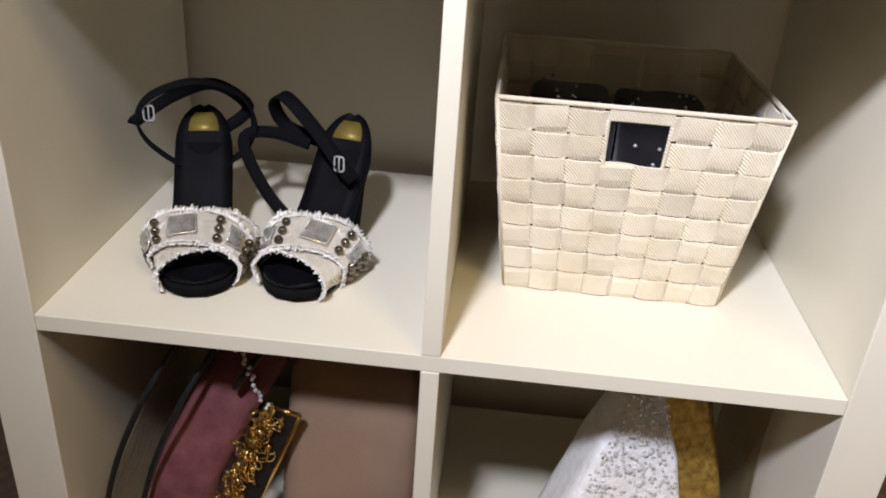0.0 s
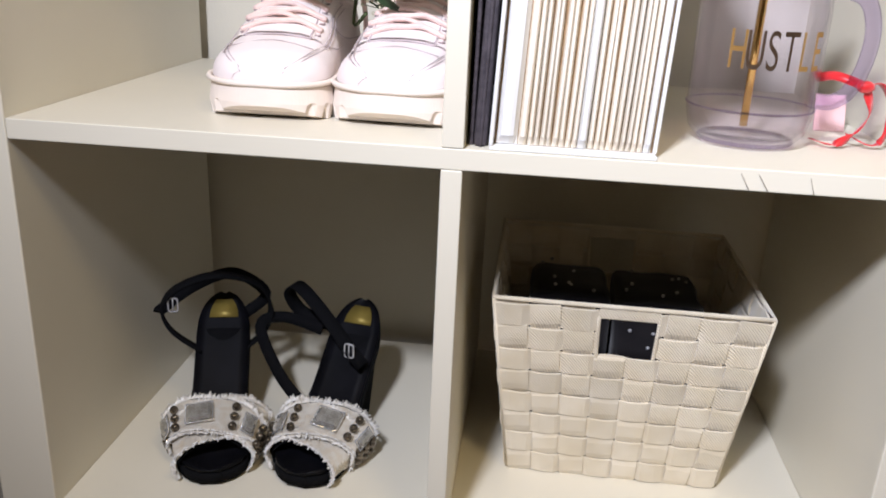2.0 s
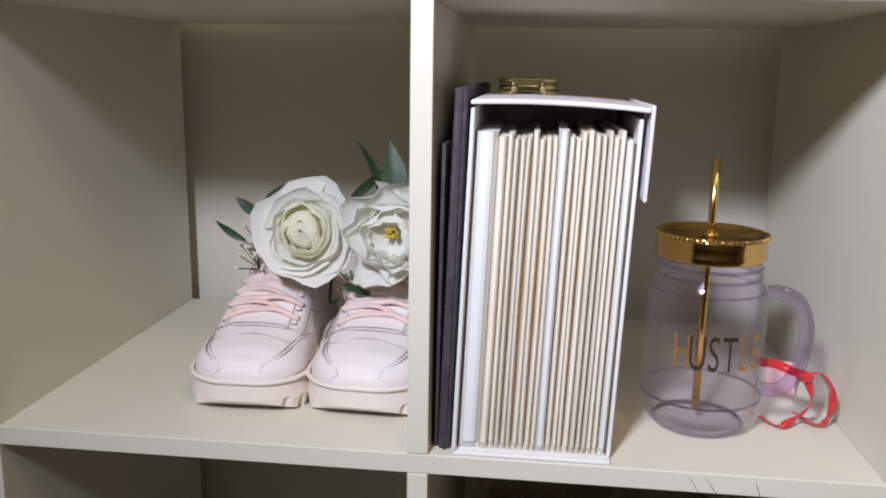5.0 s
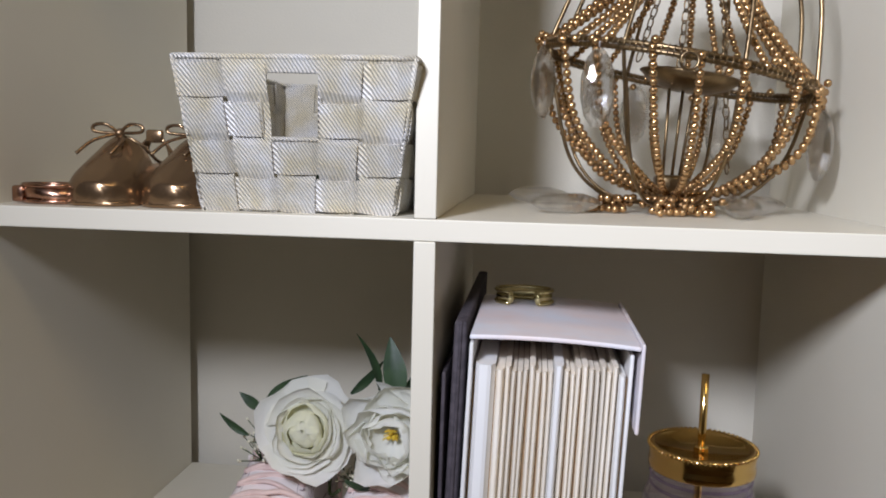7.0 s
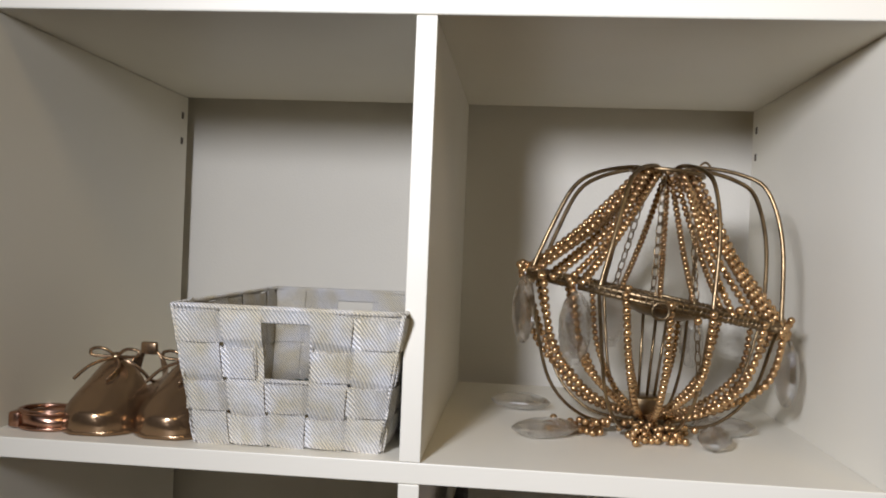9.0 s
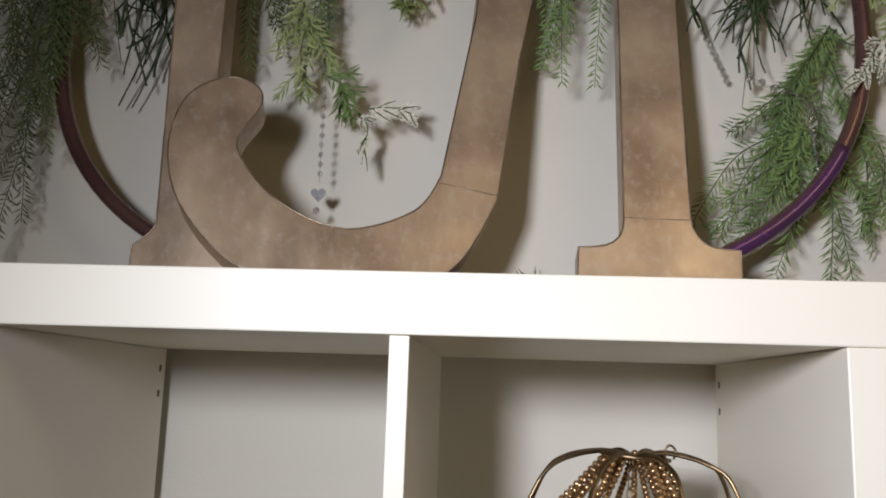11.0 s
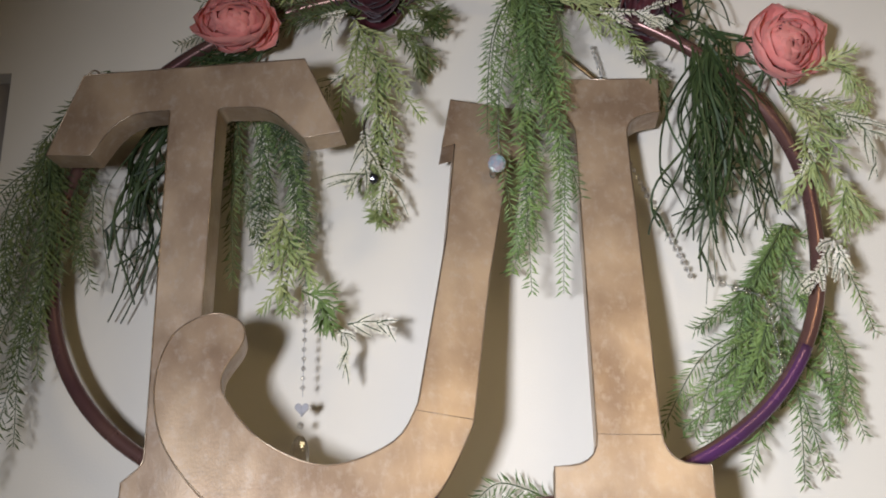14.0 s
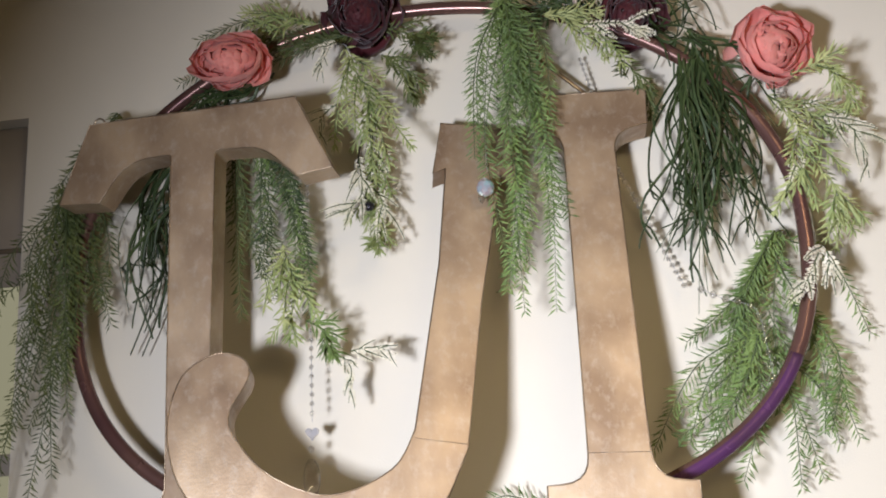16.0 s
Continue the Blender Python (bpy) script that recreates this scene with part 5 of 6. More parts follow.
def crystal_mesh(w, h, d):
    """An oval cut drop: flat table, two rows of facets, on both faces."""
    bm, n, rings = bmesh.new(), 12, []
    for sc, y in ((0.45, -1), (0.80, -0.62), (1.0, -0.10), (1.0, 0.10), (0.80, 0.62), (0.45, 1)):
        rings.append([bm.verts.new((w / 2 * sc * math.cos(a), y * d / 2, h / 2 * sc * math.sin(a))) for a in [2 * math.pi * (k + 0.5) / n for k in range(n)]])
    for a, b in zip(rings, rings[1:]):
        for k in range(n):
            bm.faces.new((a[k], a[(k + 1) % n], b[(k + 1) % n], b[k]))
    bm.faces.new(rings[0][::-1])
    bm.faces.new(rings[-1])
    bmesh.ops.recalc_face_normals(bm, faces=bm.faces[:])
    return mesh_of(bm, M_CRYSTAL, smooth=False)


CRYSTAL = crystal_mesh(0.029, 0.062, 0.016)
for a, dz, tw in ((196, -0.034, 55), (232, -0.036, 20), (352, -0.040, -70), (60, -0.036, 20), (100, -0.034, 10)):
    p = eq(math.radians(a), RR + 0.005)
    part("crystal_wire", tube([p, p + Vector((0, 0, dz + 0.031))], 0.0006, 4), M_STUD, orb)
    place("crystal", CRYSTAL, orb, "clear faceted oval crystal drop", m=pose(p.x, p.y, p.z + dz, 0, 0, tw))
for x, y, rz in ((0.104, 0.112, 20), (0.083, 0.235, -10), (0.247, 0.108, 75), (0.266, 0.160, 10)):
    c = thing("loose_crystal", (x, y, 1.0918 + 0.0085), "clear faceted crystal drop lying on the shelf", "crystal", "loose crystals", turn=(90, 0, rz + 90))
    place("crystal", CRYSTAL, c)


# ---- bags in the bottom cells ----
def soft_bag(name, size, loc, turn, material, label, seed, category="bag", amp=0.006, taper=0.0):
    b = thing(name, loc, label, category, turn=turn)
    w, d, h = size
    bm = box(-w / 2, w / 2, -d / 2, d / 2, 0, h, min(d, w) * 0.22, 3)
    bmesh.ops.subdivide_edges(bm, edges=[e for e in bm.edges if e.calc_length() > 0.03], cuts=5, use_grid_fill=True)
    for v in bm.verts:
        t = v.co.z / h
        v.co.x *= 1 - taper * t
        v.co.y *= (1 - 0.45 * t) * (1 + 0.25 * math.sin(math.pi * t))
        v.co += noise.noise_vector(v.co * 14 + Vector((seed * 3.1, 0, 0))) * amp
        v.co.z = max(0.0, v.co.z)
    part("body", bm, material, b)
    return b


def slump(ob, k):
    """Bends a bag sideways as it rises."""
    for v in ob.children[0].data.vertices:
        v.co.x += k * v.co.z ** 2


bag = soft_bag("clear_vinyl_bag", (0.034, 0.230, 0.290), (-0.318, 0.155, 0.0385), (0, 0, 0), M_VINYL, "clear vinyl bag with black piping, slumped sideways", 1, amp=0.003)
slump(bag, 1.05)
for x in (-0.017, 0.020):
    part("piping", tube(spline([(x + 1.05 * z * z, y, z) for y, z in ((-0.118, 0.01), (-0.121, 0.08), (-0.119, 0.16), (-0.112, 0.235), (-0.085, 0.280), (-0.03, 0.292), (0.06, 0.292))], 6), 0.0032, 7), M_PIPING, bag, "black piped edge")
bag = soft_bag("rose_handbag", (0.072, 0.220, 0.270), (-0.268, 0.155, 0.0385), (0, 0, 0), M_ROSEBAG, "dusty rose leather handbag slumped between two bags", 2)
slump(bag, 1.25)
part("strap_loop", tube(spline([(0.075, -0.09, 0.245), (0.10, -0.09, 0.285), (0.115, -0.05, 0.300), (0.12, 0.02, 0.285)], 6), 0.0035, 7), M_PIPING, bag)
bag = soft_bag("peach_handbag", (0.150, 0.110, 0.272), (-0.088, 0.125, 0.0385), (0, 0, 0), M_PEACHBAG, "peach leather handbag with a gold-framed clasp plate", 3, amp=0.003)
for v in bag.children[0].data.vertices:
    if v.co.x < 0:
        v.co.x *= 1 - 0.9 * v.co.z
PLATE = ((-0.118, 0.100), (-0.086, 0.100), (-0.040, 0.222), (-0.066, 0.228))
plate = part("clasp_plate", slab(PLATE, 0.003), M_PIPING, bag, "dark clasp plate in a gold frame", smooth=False, m=pose(0, -0.062, 0))
for a, b in zip(PLATE, PLATE[1:] + PLATE[:1]):
    part("frame_bar", tube([(a[0], -0.001, a[1]), (b[0], -0.001, b[1])], 0.0024, 6), M_GOLD, plate)
rng = random.Random(9)
bm = bmesh.new()
for i in range(150):
    t = i / 150
    c = Vector((-0.118 + 0.050 * t + rng.gauss(0, 0.008), -0.070 + rng.gauss(0, 0.003), 0.100 + 0.130 * t + rng.gauss(0, 0.004)))
    m = Euler((rng.uniform(0, 3), rng.uniform(0, 3), rng.uniform(0, 3))).to_matrix()
    tube([c + m @ Vector((0.0052 * math.cos(a), 0.0036 * math.sin(a), 0)) for a in [2 * math.pi * q / 8 for q in range(8)]], 0.0009, 4, bm, closed=True)
part("chain_strap", bm, M_GOLD, bag, "heaped gold chain strap", kind="stuff")
part("charm_strand", balls([Vector((-0.066 - 0.03 * q / 16 - 0.006 * rng.random(), -0.066 - 0.006 * rng.random(), 0.225 + 0.075 * q / 16)) for q in range(17)], 0.0024), M_STUD, bag)

bag = soft_bag("white_pouch", (0.205, 0.075, 0.285), (0.194, 0.105, 0.040), (-6, 4, 8), M_FUR, "white crinkled sequin pouch tapering to its top", 4, "pouch", 0.005, 0.90)
part("drawstring", tube(spline([(-0.022, -0.012, 0.268), (0.0, -0.030, 0.262), (0.022, -0.012, 0.268), (0.020, 0.016, 0.270), (-0.020, 0.016, 0.270)], 5, closed=True), 0.0022, 6, closed=True), M_WIRE_W, bag)
rng = random.Random(17)
bm = bmesh.new()
for q in range(900):      # loose sequins over the front
    z = rng.uniform(0.02, 0.27)
    w = 0.094 * (1 - 0.90 * z / 0.285)
    p = Vector((rng.uniform(-w, w), -0.0375 * (1 - 0.45 * z / 0.285) * (1 + 0.25 * math.sin(math.pi * z / 0.285)) - 0.002, z)) + Vector((0, rng.uniform(-0.004, 0.002), 0))
    u = Vector((1, rng.uniform(-0.6, 0.6), rng.uniform(-0.4, 0.4))).normalized() * 0.0018
    v = Vector((rng.uniform(-0.3, 0.3), rng.uniform(-0.6, 0.6), 1)).normalized() * 0.0018
    bm.faces.new([bm.verts.new(p + u * math.cos(a) + v * math.sin(a)) for a in [math.pi * k / 3 for k in range(6)]])
part("sequins", bm, M_SEQUIN, bag, kind="stuff", smooth=False)
bag = soft_bag("gold_clutch", (0.075, 0.035, 0.300), (0.300, 0.110, 0.050), (-14, -10, 12), M_GOLDSEQ, "gold sequinned clutch standing on its end", 5, "clutch", 0.004, 0.15)
part("frame", tube(spline([(-0.034, -0.002, 0.02), (-0.034, -0.001, 0.16), (-0.030, 0.0, 0.292), (0.030, 0.0, 0.296), (0.034, 0.0, 0.16)], 6), 0.0026, 6), M_GOLD, bag, "thin gold frame")
bag = soft_bag("clear_sleeve", (0.150, 0.008, 0.270), (0.330, 0.170, 0.042), (0, 0, 88), M_VINYL, "crumpled clear plastic sleeve by the side panel", 6, "sleeve", 0.004, 0.1)
part("seal_edge", tube([(-0.066, 0.0, 0.268), (0.0, 0.001, 0.271), (0.066, 0.0, 0.268)], 0.0016, 6), M_VINYL, bag)


# ---- letters on the top ----
def frame_of(a, b, c):
    """Pose of an upright plane y = a + b * (z - TOP) + c * x: x along it, z up it, y into the wall."""
    u = Vector((1, c, 0)).normalized()
    n = Vector((-c, 1, -b)).normalized()
    v = u.cross(n)
    m = Matrix((u, n, v)).transposed().to_4x4()
    m.translation = Vector((0, a, TOP))
    return m


def letter(name, outline, m, label):
    t = thing(name, (0, 0, 0), label, "letter", "metal letters")
    t.matrix_world = m
    ob = part("body", slab(outline, 0.040, 0.0012), M_LETTER, t, smooth=False)
    part("edge_solder", tube([(x, -0.0002, z) for x, z in outline], 0.0009, 5, closed=True), M_EDGE, t, "rubbed bright edge")
    return t


M_EDGE = mat("rubbed_brass_edge", (0.46, 0.36, 0.25), 0.35, 0.8, base2=(0.20, 0.145, 0.095), scale=26)
xs = -0.2790
T_OUT = rounded([(xs - 0.052, 0.001), (xs + 0.056, 0.001), (xs + 0.056, 0.056), (xs + 0.027, 0.076), (xs + 0.025, 0.531), (xs + 0.092, 0.529), (xs + 0.142, 0.482), (xs + 0.190, 0.489), (xs + 0.138, 0.598), (xs - 0.163, 0.588), (xs - 0.200, 0.471), (xs - 0.140, 0.469), (xs - 0.105, 0.527), (xs - 0.039, 0.530), (xs - 0.027, 0.076), (xs - 0.052, 0.056)],
                [0, 0, 0, 0.012, 0.008, 0.024, 0, 0, 0, 0, 0, 0, 0.036, 0.004, 0.012, 0])
t_thing = letter("letter_t", T_OUT, frame_of(0.232, 0.058, 0), "antique brass metal letter T standing on the shelf")
lx, lz = xs - 0.158, 0.588
part("hanging_loop", tube(spline([(lx - 0.004, 0.018, lz), (lx - 0.008, 0.016, lz + 0.010), (lx, 0.015, lz + 0.016), (lx + 0.008, 0.016, lz + 0.010), (lx + 0.004, 0.018, lz)], 5), 0.0013, 6), M_EDGE, t_thing, "bent brass wire loop")
cx = 0.2505
I_OUT = rounded([(cx - 0.0885, 0.001), (cx + 0.0865, 0.001), (cx + 0.0875, 0.068), (cx + 0.0365, 0.071), (cx + 0.0375, 0.543), (cx + 0.0855, 0.552), (cx + 0.0895, 0.608), (cx - 0.0660, 0.614), (cx - 0.0700, 0.555), (cx - 0.0310, 0.548), (cx - 0.0370, 0.071), (cx - 0.0870, 0.069)],
                [0, 0, 0, 0.036, 0.030, 0, 0, 0, 0, 0.030, 0.032, 0])
i_thing = letter("letter_i", I_OUT, frame_of(0.238, 0.215, 0), "antique brass metal letter I leaning on the wall")
part("seam", tube([(cx - 0.038, -0.0004, 0.105), (cx + 0.038, -0.0004, 0.103)], 0.0004, 5), M_EDGE, i_thing)
J_CURVE = [(0.019, 0.145), (-0.010, 0.100), (-0.082, 0.074), (-0.150, 0.099), (-0.193, 0.144), (-0.203, 0.178), (-0.182, 0.220), (-0.189, 0.245), (-0.223, 0.253), (-0.262, 0.226), (-0.275, 0.164), (-0.256, 0.095), (-0.202, 0.034), (-0.146, 0.010), (-0.082, 0.002), (-0.014, 0.008), (0.041, 0.046), (0.081, 0.120)]
J_OUT = [tuple(p)[:2] for p in spline([(x, z, 0) for x, z in J_CURVE], 5)]
J_OUT += [(0.113, 0.309), (0.155, 0.496), (0.174, 0.490), (0.190, 0.572), (0.077, 0.588), (0.061, 0.504), (0.079, 0.511), (0.061, 0.364)]
j_thing = letter("letter_j", J_OUT, frame_of(0.1945, 0.262, 0.193), "antique brass metal letter J leaning across the T")
part("seam", tube([(0.014, -0.0004, 0.136), (0.082, -0.0004, 0.124)], 0.0004, 5), M_EDGE, j_thing)

# ---- hoop wreath ----
HC, HA, HB = Vector((0.003, 0, 1.868)), 0.518, 0.374


def hoop_at(deg, push=0.0):
    a = radians(deg)
    e = 0.80 if math.sin(a) < 0 else 1.0      # the lower half sags fuller
    c, sn = math.cos(a), math.sin(a)
    x, z = HC.x + (HA if c > 0 else HA - 0.013) * math.copysign(abs(c) ** e, c), HC.z + HB * math.copysign(abs(sn) ** e, sn)
    z = max(z, TOP + 0.0105)
    return Vector((x, 0.318 + 0.08 * (z - TOP) + push, z))


hoop = thing("hoop", (0, 0, 0), "purple and brown taped oval hoop leaning behind the letters", "hoop")
part("ring", tube([hoop_at(d * 3) for d in range(120)], 0.0098, 12, closed=True), M_HOOP, hoop)
for d0, d1 in ((-58, -24), (-106, -66)):
    part("tape", tube([hoop_at(d0 + (d1 - d0) * q / 24) + Vector((0, -0.0006, -0.0008)) for q in range(25)], 0.0098, 12), M_TAPE, hoop, "glossy violet tape")


def needle(bm, p, d, length, width, nrm):
    """One thin pointed leaf, folded along its middle."""
    s = d.cross(nrm).normalized() * width / 2
    a, b = bm.verts.new(p), bm.verts.new(p + d * length + nrm * -length * 0.10)
    m1, m2 = bm.verts.new(p + d * length * 0.45 + s), bm.verts.new(p + d * length * 0.45 - s)
    c = bm.verts.new(p + d * length * 0.45 + nrm * width * 0.25)
    bm.faces.new((a, m1, c))
    bm.faces.new((a, c, m2))
    bm.faces.new((m1, b, c))
    bm.faces.new((c, b, m2))


def sprig(name, x0, z0, x1, z1, y, material, label, style, seed, droop=0.03, spread=0.03, branches=4, depth=0.03):
    """A hanging stem from (x0, z0) to (x1, z1), with side branches and needles."""
    rng = random.Random(seed)
    t = thing(name, (x0, y, z0), label, "greenery", "greenery on the hoop")
    end = Vector((x1 - x0, 0, z1 - z0))
    sidev = Vector((end.z, 0, -end.x)).normalized()
    stems = []
    for b in range(branches + (2 if style in ("lime", "astilbe") else 0)):
        w = rng.uniform(-1, 1) * spread * (1.7 if style in ("lime", "astilbe") else 1.1)
        tip = end * rng.uniform(0.45 if style in ("lime", "astilbe") else 0.68, 1.0) + sidev * w + Vector((0, rng.uniform(-depth, depth * 0.6), 0))
        mid = end * 0.45 + sidev * (w * 0.5 + rng.uniform(-1, 1) * min(droop, 0.14 * end.length)) + Vector((0, rng.uniform(-depth, 0), 0.012))
        stems.append(spline([Vector((rng.uniform(-0.008, 0.008), rng.uniform(-0.012, 0.004), 0)), mid, tip], 14))
    if style in ("lime", "astilbe"):      # one leading stem with loose side plumes
        lead = stems[0]
        whole = end.length
        for b in range(branches * 2 + 3):
            u = rng.uniform(0.08, 0.88)
            i = min(len(lead) - 2, int(u * (len(lead) - 1)))
            d = (lead[i + 1] - lead[i]).normalized()
            sg = 1 if b % 2 else -1
            dd = (Matrix.Rotation(radians(sg * rng.uniform(22, 55)), 3, Vector((0, -1, 0))) @ d + Vector((0, rng.uniform(-0.5, 0.2), -0.15))).normalized()
            ln2 = max(0.022, whole * rng.uniform(0.20, 0.42) * (1.1 - 0.5 * u))
            stems.append(spline([lead[i], lead[i] + dd * ln2 * 0.5 + d * ln2 * 0.08, lead[i] + dd * ln2 * 0.9 + d * ln2 * 0.3 + Vector((0, 0, -0.06 * ln2))], 7))
        stems = [lead] + stems[-(branches * 2 + 3):]
    sb, lb = bmesh.new(), bmesh.new()
    for st in stems:
        tube(st, lambda u: 0.0012 - 0.0007 * u, 4, sb)
        if style == "grass":
            continue
        gap, ln, wd, swing = {"fern": (0.0062, 0.0175, 0.0023, 54), "lime": (0.0095, 0.020, 0.0034, 42), "astilbe": (0.0032, 0.0075, 0.0022, 58), "bushy": (0.0060, 0.0185, 0.0024, 48)}[style]
        total = sum((b - a).length for a, b in zip(st, st[1:]))
        pts = along(st, gap)
        for i, p in enumerate(pts):
            j = min(len(pts) - 1, i + 1)
            d = (pts[j] - pts[max(0, j - 1)]).normalized() if j else end.normalized()
            u = i / max(1, len(pts) - 1)
            size = ln * (0.75 + 0.5 * math.sin(math.pi * (0.15 + 0.8 * u))) * rng.uniform(0.75, 1.15)
            if style == "astilbe":
                size *= 1.15 - 0.75 * u
            nrm = Vector((rng.uniform(-0.35, 0.35), -1, rng.uniform(-0.2, 0.4))).normalized()
            for sg in ((-1, 1) if style != "lime" else (-1, 1, 0)):
                ang = radians(swing + rng.uniform(-22, 22)) * sg
                dd = (Matrix.Rotation(ang, 3, nrm) @ d + Vector((0, rng.uniform(-0.3, 0.25), 0))).normalized()
                needle(lb, p, dd, size, wd * rng.uniform(0.8, 1.2), nrm)
    if style == "grass":
        for k in range(branches * 4):
            w = rng.uniform(-1, 1) * spread
            tip = end * rng.uniform(0.45, 1.0) + sidev * w * 1.3 + Vector((0, rng.uniform(-depth, depth), 0))
            st = spline([Vector((rng.uniform(-0.012, 0.012), rng.uniform(-0.01, 0.01), rng.uniform(-0.01, 0.01))), end * 0.25 + sidev * (w * 0.45 + rng.uniform(-0.6, 0.6) * droop) + Vector((0, rng.uniform(-depth, 0), 0)), end * 0.55 + sidev * (w * 0.8 + rng.uniform(-0.7, 0.7) * droop) + Vector((0, rng.uniform(-depth, 0), 0)), tip], 6)
            ph, st = rng.uniform(0, 6), list(st)
            st = [p + sidev * 0.011 * math.sin(ph + 7.0 * q / len(st)) * min(1, 3 * q / len(st)) for q, p in enumerate(st)]
            tube(st, lambda u: 0.0031 * (1.0 - 0.45 * u), 4, lb, flat=0.6)
            for q in range(2):
                i = rng.randrange(4, len(st) - 2)
                d = (st[i + 1] - st[i]).normalized()
                dd = (Matrix.Rotation(radians(rng.choice((-1, 1)) * rng.uniform(15, 35)), 3, Vector((0, -1, 0))) @ d + Vector((0, rng.uniform(-0.3, 0.3), 0))).normalized()
                tube([st[i], st[i] + dd * 0.022, st[i] + dd * 0.040 + Vector((0, 0, -0.016))], lambda u: 0.0026 * (1 - 0.5 * u), 4, lb, flat=0.6)
    part("stem", sb, M_STEM, t, kind="stuff")
    part("leaves", lb, material, t, kind="stuff", smooth=False)
    return t


